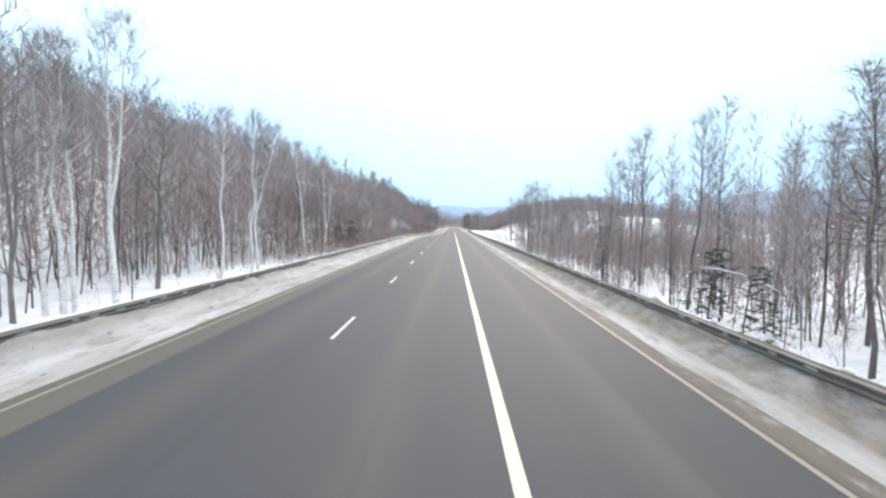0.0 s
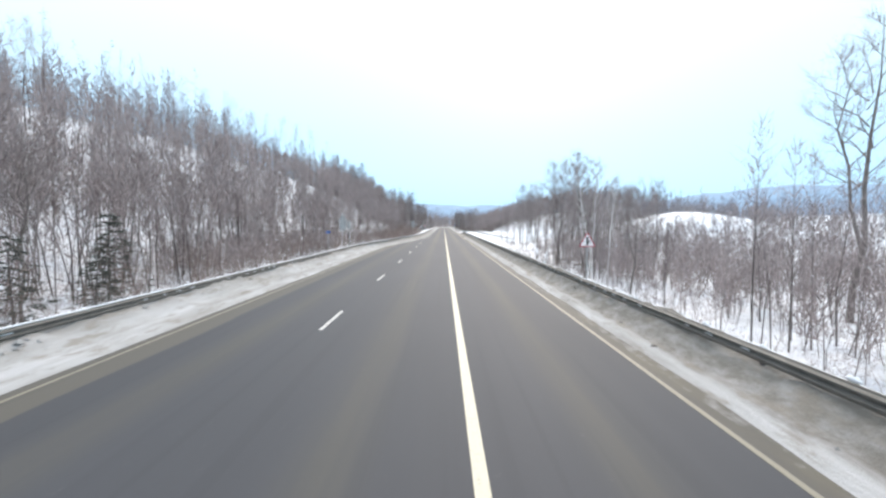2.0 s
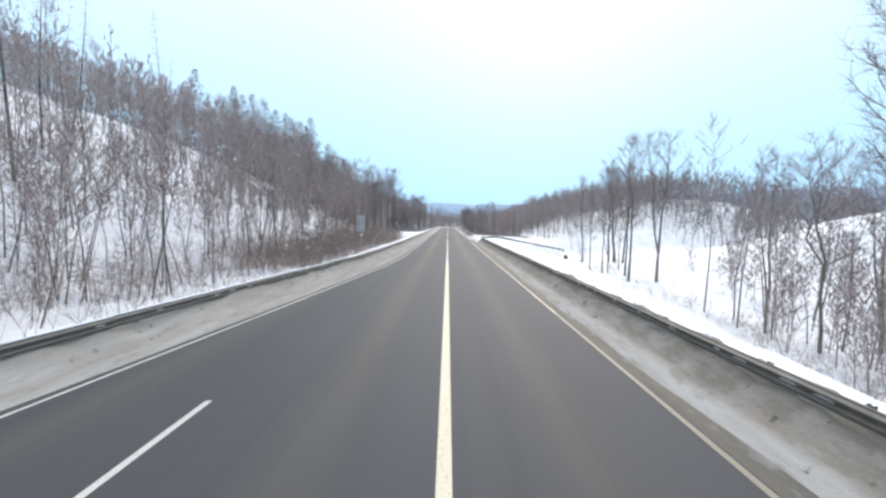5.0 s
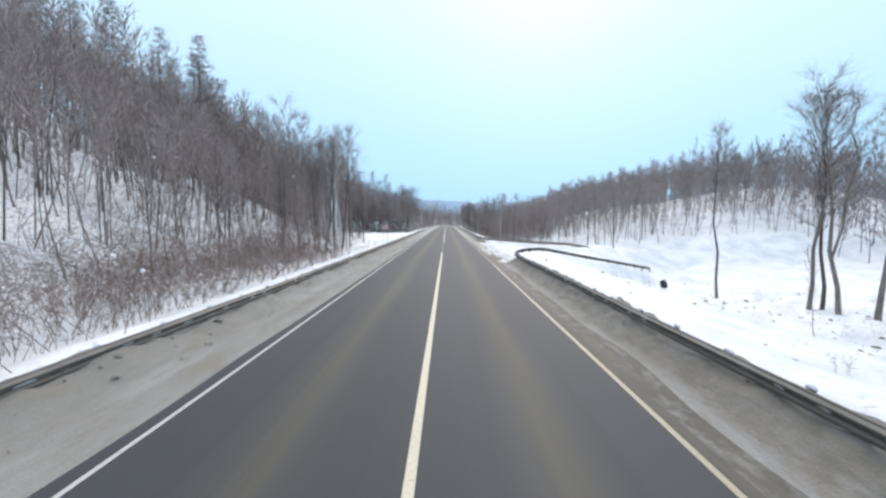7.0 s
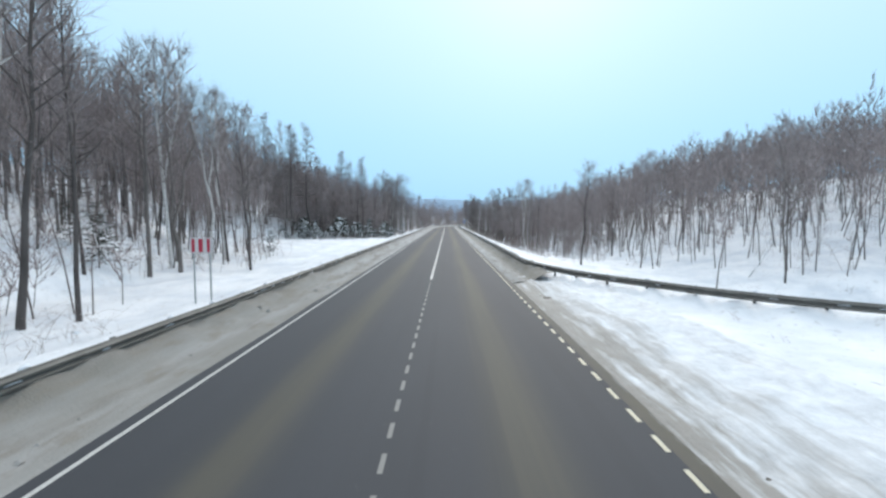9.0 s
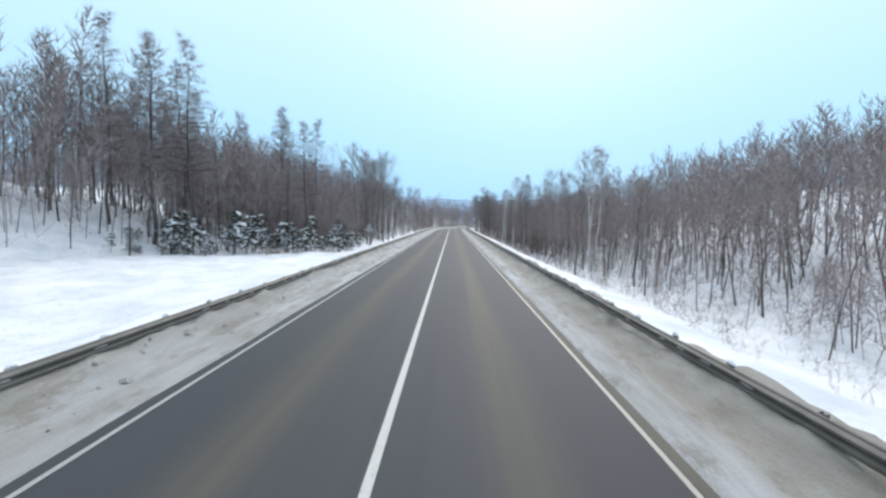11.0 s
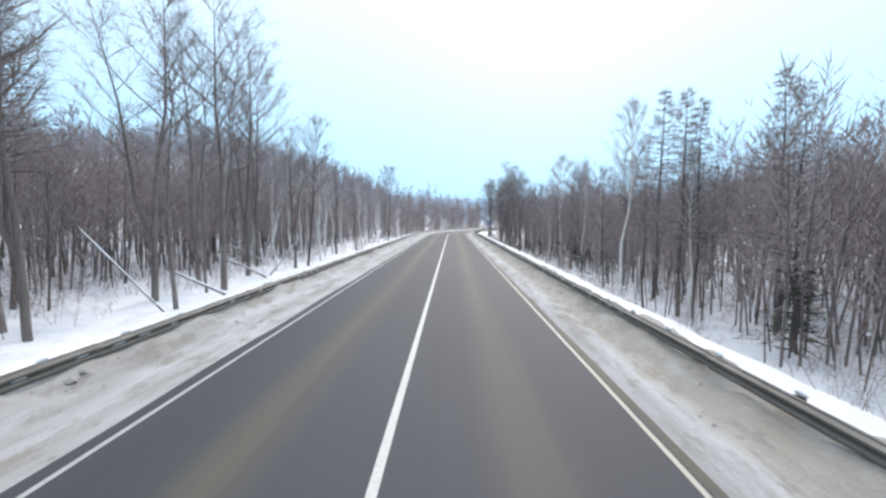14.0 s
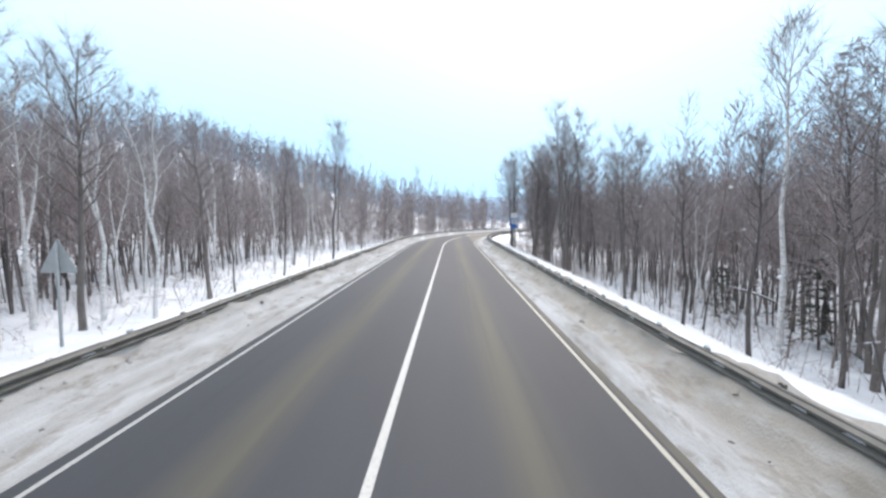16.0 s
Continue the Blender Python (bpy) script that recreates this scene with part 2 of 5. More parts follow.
ASPHALT = make_asphalt()
SNOW = make_snow()
CLEAN_SNOW = make_snow("soft_snow", (0.74, 0.78, 0.83), (0.92, 0.93, 0.95), 0.08)
DIRTY = make_dirty_snow()
APRON = make_apron()
WHITE_PAINT = make_paint("white_road_paint", (0.6, 0.59, 0.565))
CREAM_PAINT = make_paint("cream_road_paint", (0.68, 0.625, 0.47))
WORN_PAINT = make_paint("worn_road_paint", (0.22, 0.218, 0.212))
DULL_PAINT = make_paint("dull_road_paint", (0.44, 0.44, 0.43))
TAN_PAINT = make_paint("tan_road_paint", (0.45, 0.435, 0.37))
STAINED_PAINT = make_paint("sand_stained_road_paint", (0.44, 0.395, 0.275))
FADED_PAINT = make_paint("faded_road_paint", (0.25, 0.228, 0.17))
STEEL = mottled("dirty_galvanised_steel", (0.115, 0.11, 0.098), (0.225, 0.215, 0.195), 1.5, 0.65, 0.15, 0.15, 0.004)
POST_STEEL = mottled("post_steel", (0.1, 0.095, 0.09), (0.22, 0.215, 0.21), 2.5, 0.6, 0.4, 0.15, 0.004)
BIRCH = make_bark("birch_bark", (0.62, 0.6, 0.58), (0.82, 0.8, 0.78), ring=0.6, vary=0.12)
GREY_BARK = make_bark("grey_bark", (0.12, 0.105, 0.096), (0.26, 0.232, 0.214))
DARK_BARK = make_bark("dark_bark", (0.062, 0.053, 0.05), (0.155, 0.136, 0.127))
TWIG = make_bark("bare_twigs", (0.2, 0.17, 0.165), (0.37, 0.322, 0.316))
PALE_TWIG = make_bark("pale_twigs", (0.27, 0.235, 0.225), (0.43, 0.39, 0.375), snow=0.25)
SPRUCE = mottled("spruce_needles", (0.035, 0.045, 0.035), (0.085, 0.09, 0.072), 4.0, 0.9)
RUBBER = mottled("black_rubber", (0.018, 0.018, 0.018), (0.04, 0.04, 0.04), 6.0, 0.85)
SIGN_BACK = mottled("weathered_sign_back", (0.31, 0.33, 0.33), (0.45, 0.47, 0.475), 3.0, 0.6, 0.2, 0.1, 0.003)
SIGN_WHITE = mottled("sign_white", (0.62, 0.6, 0.6), (0.75, 0.74, 0.74), 2.0, 0.5, 0, 0.05, 0.002)
SIGN_RED = mottled("sign_red", (0.42, 0.02, 0.05), (0.55, 0.04, 0.08), 3.0, 0.5, 0, 0.05, 0.002)
SIGN_BLUE = mottled("sign_blue", (0.02, 0.12, 0.42), (0.04, 0.18, 0.55), 3.0, 0.5, 0, 0.05, 0.002)
SIGN_BLACK = mottled("sign_black", (0.02, 0.02, 0.02), (0.05, 0.05, 0.05), 3.0, 0.6, 0, 0.05, 0.002)
MID_TRUNK = make_far_wood("wood_bark", (0.07, 0.06, 0.057), (0.21, 0.186, 0.176))
MID_TWIG = make_far_wood("wood_twigs", (0.235, 0.196, 0.19), (0.43, 0.368, 0.358))
# far woods: distance haze put into the colour, paler and bluer than nearer wood
HAZE_TRUNK = make_far_wood("haze_tinted_bark", (0.12, 0.105, 0.105), (0.32, 0.29, 0.285))
HAZE_TWIG = make_far_wood("haze_tinted_twigs", (0.19, 0.17, 0.178), (0.33, 0.3, 0.312))
BRUSH_TWIG = make_far_wood("brush_twigs", (0.15, 0.112, 0.097), (0.32, 0.256, 0.23))


# ---- mesh helpers ----
class Geo:
    """Collects vertices and faces of one mesh."""

    def __init__(self):
        self.v, self.f = [], []

    def tube(self, pts, radii, sides=5, cap=False):
        base = len(self.v)
        d = (Vector(pts[-1]) - Vector(pts[0])).normalized()
        a = d.orthogonal().normalized()
        c = d.cross(a)
        last_tip = radii[-1] <= 0
        for k, (p, r) in enumerate(zip(pts, radii)):
            if k == len(pts) - 1 and last_tip:
                self.v.append(tuple(p))
                break
            for s in range(sides):
                w = 2 * math.pi * s / sides
                self.v.append(tuple(Vector(p) + (a * math.cos(w) + c * math.sin(w)) * r))
        rings = len(pts) - 1 if last_tip else len(pts)
        for k in range(rings - 1):
            for s in range(sides):
                i, j = base + k * sides + s, base + k * sides + (s + 1) % sides
                self.f.append((i, j, j + sides, i + sides))
        if last_tip:
            t = len(self.v) - 1
            k = base + (rings - 1) * sides
            for s in range(sides):
                self.f.append((k + s, k + (s + 1) % sides, t))
        elif cap:
            self.f.append(tuple(base + (len(pts) - 1) * sides + s for s in range(sides)))
            self.f.append(tuple(base + s for s in reversed(range(sides))))

    def sliver(self, a, b, r, rng):
        """A thin pointed twig, one face."""
        d = (b - a)
        w = d.cross(Vector((rng.gauss(0, 1), rng.gauss(0, 1), rng.gauss(0, 1)))).normalized() * r
        k = len(self.v)
        self.v += [tuple(a - w), tuple(a + w), tuple(b)]
        self.f.append((k, k + 1, k + 2))

    def box(self, x0, y0, z0, x1, y1, z1, m=None):
        base = len(self.v)
        for z in (z0, z1):
            for x, y in ((x0, y0), (x1, y0), (x1, y1), (x0, y1)):
                p = Vector((x, y, z))
                self.v.append(tuple(m @ p if m else p))
        for q in ((3, 2, 1, 0), (4, 5, 6, 7), (0, 1, 5, 4), (1, 2, 6, 5), (2, 3, 7, 6), (3, 0, 4, 7)):
            self.f.append(tuple(base + i for i in q))

    def mesh(self, name, mat, smooth=False):
        me = bpy.data.meshes.new(name)
        me.from_pydata(self.v, [], self.f)
        me.materials.append(mat)
        if smooth:
            me.polygons.foreach_set("use_smooth", [True] * len(me.polygons))
        me.update()
        return me


def part(name, geo, mat, parent, label="", smooth=False):
    ob = new(name, geo.mesh(name, mat, smooth) if isinstance(geo, Geo) else geo)
    ob.parent = parent
    return tagged(ob, label)


def grid_mesh(name, xs, ys, zf, mat):
    X, Y = np.meshgrid(np.asarray(xs, float), np.asarray(ys, float))
    Z = zf(X, Y)
    co = np.stack([X, Y, Z], -1).reshape(-1, 3)
    nx, ny = len(xs), len(ys)
    i = (np.arange(ny - 1)[:, None] * nx + np.arange(nx - 1)[None]).ravel()
    return quads(name, co, np.stack([i, i + 1, i + nx + 1, i + nx], -1), mat, True)


def quads(name, co, faces, mat, smooth=False):
    me = bpy.data.meshes.new(name)
    k = faces.shape[1]
    me.vertices.add(len(co))
    me.vertices.foreach_set("co", co.astype(np.float32).ravel())
    me.loops.add(faces.size)
    me.loops.foreach_set("vertex_index", faces.astype(np.int32).ravel())
    me.polygons.add(len(faces))
    me.polygons.foreach_set("loop_start", np.arange(0, faces.size, k, dtype=np.int32))
    me.polygons.foreach_set("use_smooth", np.full(len(faces), smooth))
    me.materials.append(mat)
    me.update(calc_edges=True)
    me.validate()
    return me


# ---- the plan: y along the road, x across from the centre line ----
def smooth01(a, b, v):
    t = np.clip((v - a) / (b - a), 0, 1)
    return t * t * (3 - 2 * t)


def centre_x(y):
    """The road bends to the right after a long straight."""
    u = np.clip(np.asarray(y, float) - 401, 0, 130)
    return u * u / 260


def left_line(y):
    """Left edge line: a second lane merges away."""
    return np.interp(y, [110.5, 130.5, 148.4, 156.7, 167], [-8.6, -6.43, -4.6, -4.17, -4.08])


def left_rail(y):
    return np.interp(y, [101, 123, 151, 176], [-10.9, -8.83, -6.54, -6.08])


RAIL_R = 5.89


def wave(x, y, s, seed=0.0):
    return (np.sin(x * s + 1.3 * np.sin(y * s * 0.7 + seed) + seed) + np.sin(y * s * 1.1 + 1.7 * np.sin(x * s * 0.6 - seed) + 2 * seed)) * 0.5


def ground_z(x, y):
    """Height of the snow: a low bank under the road, a wooded hill on the left, a hollow and then a hill on the right."""
    x, y = np.asarray(x, float), np.asarray(y, float)
    d = x - centre_x(y)
    out_l, out_r = left_rail(y) - 0.35 - d, d - RAIL_R - 0.35
    base_l = np.interp(y, [-50, 60, 140, 180, 225, 270, 310, 350, 480], [-0.9, -1.0, -0.3, 0.3, -0.6, -0.2, -0.8, -1.3, -1.6])
    base_r = np.interp(y, [-50, 40, 115, 160, 208, 222, 232, 245, 262, 300, 480], [-2.6, -3.6, -5.2, -4.6, -4.4, -3.6, -1.2, -0.8, -1.8, -2.9, -2.4])
    zl = base_l * smooth01(0.8, 6.0, out_l)
    zr = base_r * smooth01(0.8, np.interp(y, [110, 150, 212, 240], [9.0, 20.0, 20.0, 9.0]), out_r)
    # left hill
    hl = np.interp(y, [-80, 60, 215, 275, 310, 345, 400, 470], [0.6, 1.0, 1.0, 0.7, 0.45, 0.3, 0.3, 0.2])
    foot = np.interp(y, [0, 60, 130, 170, 230, 268, 284, 300, 360], [22, 18, 12, 6, 12, 27, 24, 16, 24])
    rise = np.clip(out_l - foot, 0, None)
    zl = zl + hl * 44 * (1 - np.exp(-rise * 0.6 / 44)) + hl * 0.9 * wave(x, y, 0.16) * smooth01(0, 15, rise)
    # right: the field slopes up, a round hill, and far rising land
    field = smooth01(150, 175, y) * (1 - smooth01(225, 240, y))
    zr = zr + field * 0.045 * np.clip(out_r - 14, 0, 40)
    hr = np.interp(y, [224, 262, 330, 370], [0.0, 1.0, 1.0, 0.0])
    rise = np.clip(out_r - np.interp(y, [235, 270], [13, 14]), 0, None)
    zr = zr + hr * 18 * (1 - np.exp(-rise * 0.45 / 18)) * (1 - 0.8 * smooth01(62, 125, out_r))
    zr = zr + 0.03 * np.clip(out_r - 45, 0, 300) * np.interp(y, [200, 330], [1.0, 0.3]) + 0.04 * np.clip(out_r - 250, 0, 900)
    # open snowy knoll beyond the hollow
    zr = zr + (8.5 + 1.5 * wave(x, y, 0.13, 4.0)) * np.exp(-((x - 70) / 30) ** 2 - ((y - 180) / 22) ** 2)
    zl = zl + 0.06 * np.clip(out_l - 150, 0, 1200)
    zl = zl + 27 * np.exp(-((x + 128) / 78) ** 2 - ((y - 540) / 95) ** 2) * smooth01(6, 50, out_l)
    z = np.where(out_l > 0, zl, np.where(out_r > 0, zr, -0.12))
    off = np.maximum(out_l, out_r)
    z = z + smooth01(1.5, 6.0, off) * (0.16 * wave(x, y, 0.9, 1.0) + 0.12 * wave(x, y, 2.3, 2.0) + 0.06 * wave(x, y, 4.3, 0.7))
    # snow thrown over the rail
    bank = np.where(d > 0, np.interp(y, [100, 150, 225, 260, 480], [0.3, 0.55, 0.5, 0.24, 0.24]), np.interp(y, [100, 150, 480], [0.3, 0.5, 0.46]))
    z = z + bank * np.exp(-(np.clip(off - 0.7, 0, None) / 1.3) ** 2) * (0.92 + 0.16 * wave(x, y, 1.1, 3.0) + 0.1 * wave(x, y, 2.9, 5.0)) * (off > 0)
    # side road that leaves to the right and runs downhill
    over = np.clip((y - near_rail_y(d)) / np.maximum(far_rail_y(d) - near_rail_y(d), 1.0), 0, 1)
    ramp_z = 0.0 - (0.19 * (1 - over) + 0.015 * over) * np.clip(d - 9.8, 0, 24) + 0.03 * wave(x, y, 1.9, 2.0)
    lane = smooth01(-1.6, 0.2, y - near_rail_y(d)) * (1 - smooth01(0.2, 2.6, y - far_rail_y(d))) * (1 - smooth01(20, 34, out_r))
    lane = np.where((d > 0) & (out_r > 0), lane, 0)
    z = z * (1 - lane) + lane * ramp_z
    # snow heaped behind the two curved rails
    behind_n, behind_f = near_rail_y(d) - y, y - far_rail_y(d)
    curve = (d > 0) * (out_r > 0) * (1 - smooth01(14, 20, out_r))
    heap = 0.5 * np.exp(-((behind_n - 0.5) / 1.1) ** 2) * smooth01(190, 194, y) + 0.5 * np.exp(-((behind_f - 0.3) / 1.1) ** 2) * (1 - smooth01(0, 1.5, d - 21.5))
    z = np.where(curve > 0, np.maximum(z, ramp_z + heap * curve - 2.5 * (heap < 0.08)), z)
    return z


def near_rail_y(d):
    """Line of the rail that turns off into the side road."""
    return np.interp(d, [5.89, 6.1, 6.75, 7.85, 9.5, 12.2, 14.3, 19.6, 26, 64], [192, 195.8, 198.6, 201.1, 202.7, 204.6, 205.4, 209.5, 215.2, 248])


def far_rail_y(d):
    """Line of the rail that comes in from the side road."""
    return np.interp(d, [5.89, 7.1, 9.3, 12, 15.8, 19, 26, 64], [231, 225.3, 221.5, 218.2, 215.8, 215.6, 223, 255])


# ---- ground ----
XS = np.concatenate([[-2600, -1600, -900, -600, -400, -300, -240, -200], np.arange(-170, -60, 6), np.arange(-60, -24, 2.0), np.arange(-24, -5, 0.5),
                     np.arange(-5, 5, 2.5), np.arange(5, 24, 0.5), np.arange(24, 60, 2.0), np.arange(60, 180, 6), [200, 240, 300, 400, 600, 900, 1600, 2600]])
YS = np.concatenate([[-1500, -700, -300, -150, -80], np.arange(-50, 430, 1.2), np.arange(430, 600, 4), [640, 700, 800, 1000, 1400, 2200, 3600]])
ground = tagged(new("ground", grid_mesh("ground", XS, YS, ground_z, SNOW)), "snow-covered ground with dead grass showing through", "ground", kind="structure")


# ---- road ----
def strip(name, y0, y1, step, left, right, cols, zf, mat):
    """A ribbon along the road between two edges given as functions of y."""
    ys = np.linspace(y0, y1, max(2, int(round((y1 - y0) / step)) + 1))
    u = np.linspace(0, 1, cols)[None]
    Y = np.repeat(ys[:, None], cols, 1)
    D = np.asarray(left(ys))[:, None] * (1 - u) + np.asarray(right(ys))[:, None] * u
    co = np.stack([D + centre_x(Y), Y, zf(D, Y, u)], -1).reshape(-1, 3)
    i = (np.arange(len(ys) - 1)[:, None] * cols + np.arange(cols - 1)[None]).ravel()
    return quads(name, co, np.stack([i, i + 1, i + cols + 1, i + cols], -1), mat, True)


def const(v):
    return lambda y: np.full(np.shape(y), float(v))


road = tagged(new("road", strip("road", -45, 565, 2.5, lambda y: left_rail(y) - 0.3, const(RAIL_R + 0.3), 6, lambda d, y, u: 0 * d, ASPHALT)),
              "grey worn asphalt highway with dusty wheel tracks", "road", kind="structure")


def marking(name, y0, y1, at, width, mat, label=""):
    me = strip(name, y0, y1, min(2.0, y1 - y0), lambda y: at(y) - width / 2, lambda y: at(y) + width / 2, 2, lambda d, y, u: 0 * d + 0.005, mat)
    ob = new(name, me)
    ob.parent = road
    return tagged(ob, label)


marking("centre_line", -44, 155.4, const(0), 0.205, CREAM_PAINT, "solid cream centre line")
marking("centre_line", 155.4, 204.8, const(0), 0.15, CREAM_PAINT, "solid cream centre line")
marking("centre_line", 227.0, 564, const(0), 0.14, WHITE_PAINT, "solid white centre line")
marking("edge_line", -44, 132, const(4.01), 0.11, FADED_PAINT, "faded edge line, stained by sand")
marking("edge_line", 132, 194, const(4.01), 0.11, STAINED_PAINT, "solid edge line, stained by sand")
marking("edge_line", 236, 564, const(4.01), 0.085, TAN_PAINT, "solid edge line, yellowed by sand")
marking("edge_line", -44, 112, left_line, 0.09, FADED_PAINT, "thin edge line, stained by sand")
marking("edge_line", 112, 238, left_line, 0.085, WHITE_PAINT, "solid white edge line")
marking("edge_line", 238, 564, left_line, 0.09, DULL_PAINT, "solid worn grey edge line")
# short dashes by the junction, half a metre long
for at_x, y0, count, mat, half in ((0.0, 205.2, 22, WORN_PAINT, 0.037), (4.01, 194.4, 45, CREAM_PAINT, 0.04)):
    g = Geo()
    g.box(-half, 0, 0.002, half, 0.5, 0.006)
    short_dash = g.mesh("short_dash", mat)
    for k in range(count):
        ob = new("short_dash", short_dash)
        ob.parent = road
        ob.location = (at_x, y0 + k * 0.95, 0)
# long lane dashes, three metres long every twelve
g = Geo()
g.box(-0.06, 0, 0.002, 0.06, 3.0, 0.006)
lane_dash = g.mesh("lane_dash", WHITE_PAINT)
for k in range(-2, 10):
    y = 12.6 + 12 * k
    ob = new("lane_dash", lane_dash)
    ob.parent = road
    ob.location = (-4.27, y, 0)


# ---- shoulders of sanded snow ----
def shoulder_z(sign, bare):
    """bare: how much of the width, at most, shows asphalt."""
    def f(d, y, u):
        v = u if sign > 0 else 1 - u
        v0 = (bare + (np.interp(y, [140, 175, 192, 200], [0, 0.2, 0.3, 0]) if sign > 0 else 0)) * (0.55 + 0.3 * wave(0 * d, y, 0.11, 1.0) + 0.2 * wave(0 * d, y, 0.7, 2.0))
        n = 0.025 * wave(d, y, 1.6, 0.5) + 0.025 * wave(d, y, 4.1, 1.5) + 0.015 * wave(d, y * 1.3, 9.0, 2.5)
        low = np.clip((v - v0) * 0.6, -0.05, 0.09)
        heap = smooth01(0.45, 0.78, v) * (0.38 + 0.1 * wave(d * 0.2, y, 0.8, 5.0) + 0.07 * wave(d, y, 3.0, 6.0) + 0.04 * wave(d, y, 7.0, 7.0))
        heap = heap + smooth01(0.7, 0.9, v) * 0.1
        return np.where(v < 0.02, -0.06, low + heap + n * smooth01(v0, v0 + 0.3, v))
    return f


shoulder_l = tagged(new("shoulder", strip("shoulder", -44, 564, 0.35, lambda y: left_rail(y) - 0.5, lambda y: left_line(y) - 0.12, 14, shoulder_z(-1, 0.1), DIRTY)),
                    "shoulder of grey sanded snow beside the asphalt", "shoulder", kind="structure")
shoulder_r = tagged(new("shoulder", strip("shoulder", -44, 194, 0.35, const(4.23), const(RAIL_R + 0.5), 14, shoulder_z(1, 0.2), DIRTY)),
                    "shoulder of grey sanded snow beside the asphalt", "shoulder", kind="structure")
shoulder_r2 = tagged(new("shoulder", strip("shoulder", 225.5, 564, 0.35, const(4.14), const(RAIL_R + 0.5), 14, shoulder_z(1, 0.05), DIRTY)),
                     "shoulder of grey sanded snow beside the asphalt", "shoulder", kind="structure")


# ---- guard rails ----
def w_beam(length):
    """A pressed steel beam with two ridges; its face looks to -x."""
    prof = [(0.0, 0.0), (-0.02, 0.015), (-0.02, 0.035), (-0.083, 0.075), (-0.083, 0.105), (-0.012, 0.14), (-0.012, 0.17),
            (-0.083, 0.205), (-0.083, 0.235), (-0.02, 0.275), (-0.02, 0.295), (0.0, 0.31)]
    n = len(prof)
    g = Geo()
    for y in (0.0, length):
        g.v += [(x, y, z) for x, z in prof]
        g.v += [(x + 0.006, y, z) for x, z in prof]
    for off in (0, n):
        for i in range(n - 1):
            q = (off + i, off + i + 1, off + i + 1 + 2 * n, off + i + 2 * n)
            g.f.append(q if off else q[::-1])
    for i in (0, n - 1):
        g.f.append((i, n + i, 3 * n + i, 2 * n + i))
    return g.mesh("beam", STEEL)


def rail_post():
    g = Geo()
    g.box(0.13, -0.05, -1.0, 0.135, 0.05, 0.72)
    g.box(0.135, -0.05, -1.0, 0.2, -0.045, 0.72)
    g.box(0.135, 0.045, -1.0, 0.2, 0.05, 0.72)
    g.box(0.004, -0.04, 0.5, 0.13, 0.04, 0.7)
    g.box(-0.018, -0.018, 0.585, 0.02, 0.018, 0.615)
    return g.mesh("post", POST_STEEL)


def snow_cap():
    g = Geo()
    g.tube([(0.16, -0.1, 0.715), (0.15, -0.04, 0.74), (0.15, 0.04, 0.74), (0.16, 0.1, 0.715)], [0.02, 0.055, 0.05, 0.02], 6, True)
    return g.mesh("snow_cap", CLEAN_SNOW, True)


def snow_strip():
    """A thin run of snow lying on the lower ridge of a beam."""
    g = Geo()
    g.tube([(-0.055, 0.0, 0.115), (-0.05, 0.15, 0.122), (-0.05, 0.75, 0.124), (-0.055, 1.0, 0.115)], [0.008, 0.022, 0.02, 0.006], 5, True)
    return g.mesh("snow_strip", CLEAN_SNOW, True)


def snow_ridge():
    """Snow lying along the top edge of a beam."""
    g = Geo()
    g.tube([(-0.015, 0.0, 0.308), (-0.02, 0.2, 0.318), (-0.01, 0.45, 0.312), (-0.02, 0.7, 0.32), (-0.015, 1.0, 0.308)], [0.026, 0.034, 0.028, 0.034, 0.026], 6, True)
    return g.mesh("snow_ridge", CLEAN_SNOW, True)


BEAMS = {}
RIDGE = snow_ridge()
STRIP = snow_strip()
POST, CAP = rail_post(), snow_cap()


def smooth_line(points):
    """The polyline as a smooth curve through its points, half a metre a step."""
    p = [2 * Vector(points[0]) - Vector(points[1])] + [Vector(q) for q in points] + [2 * Vector(points[-1]) - Vector(points[-2])]
    out = []
    for i in range(1, len(p) - 2):
        m0, m1 = (p[i + 1] - p[i - 1]) / 2, (p[i + 2] - p[i]) / 2
        seg = (p[i + 1] - p[i]).length
        m0, m1 = m0.normalized() * min(m0.length, seg), m1.normalized() * min(m1.length, seg)
        n = max(1, int(seg * 4))
        for k in range(n):
            t = k / n
            out.append(p[i] * (2 * t ** 3 - 3 * t * t + 1) + m0 * (t ** 3 - 2 * t * t + t) + p[i + 1] * (3 * t * t - 2 * t ** 3) + m1 * (t ** 3 - t * t))
    out.append(p[-2])
    run = [0.0]
    for q, r in zip(out, out[1:]):
        run.append(run[-1] + (r - q).length)
    at = np.arange(0, run[-1] + 1e-6, 0.5)
    return np.interp(at, run, [q.x for q in out]), np.interp(at, run, [q.y for q in out])


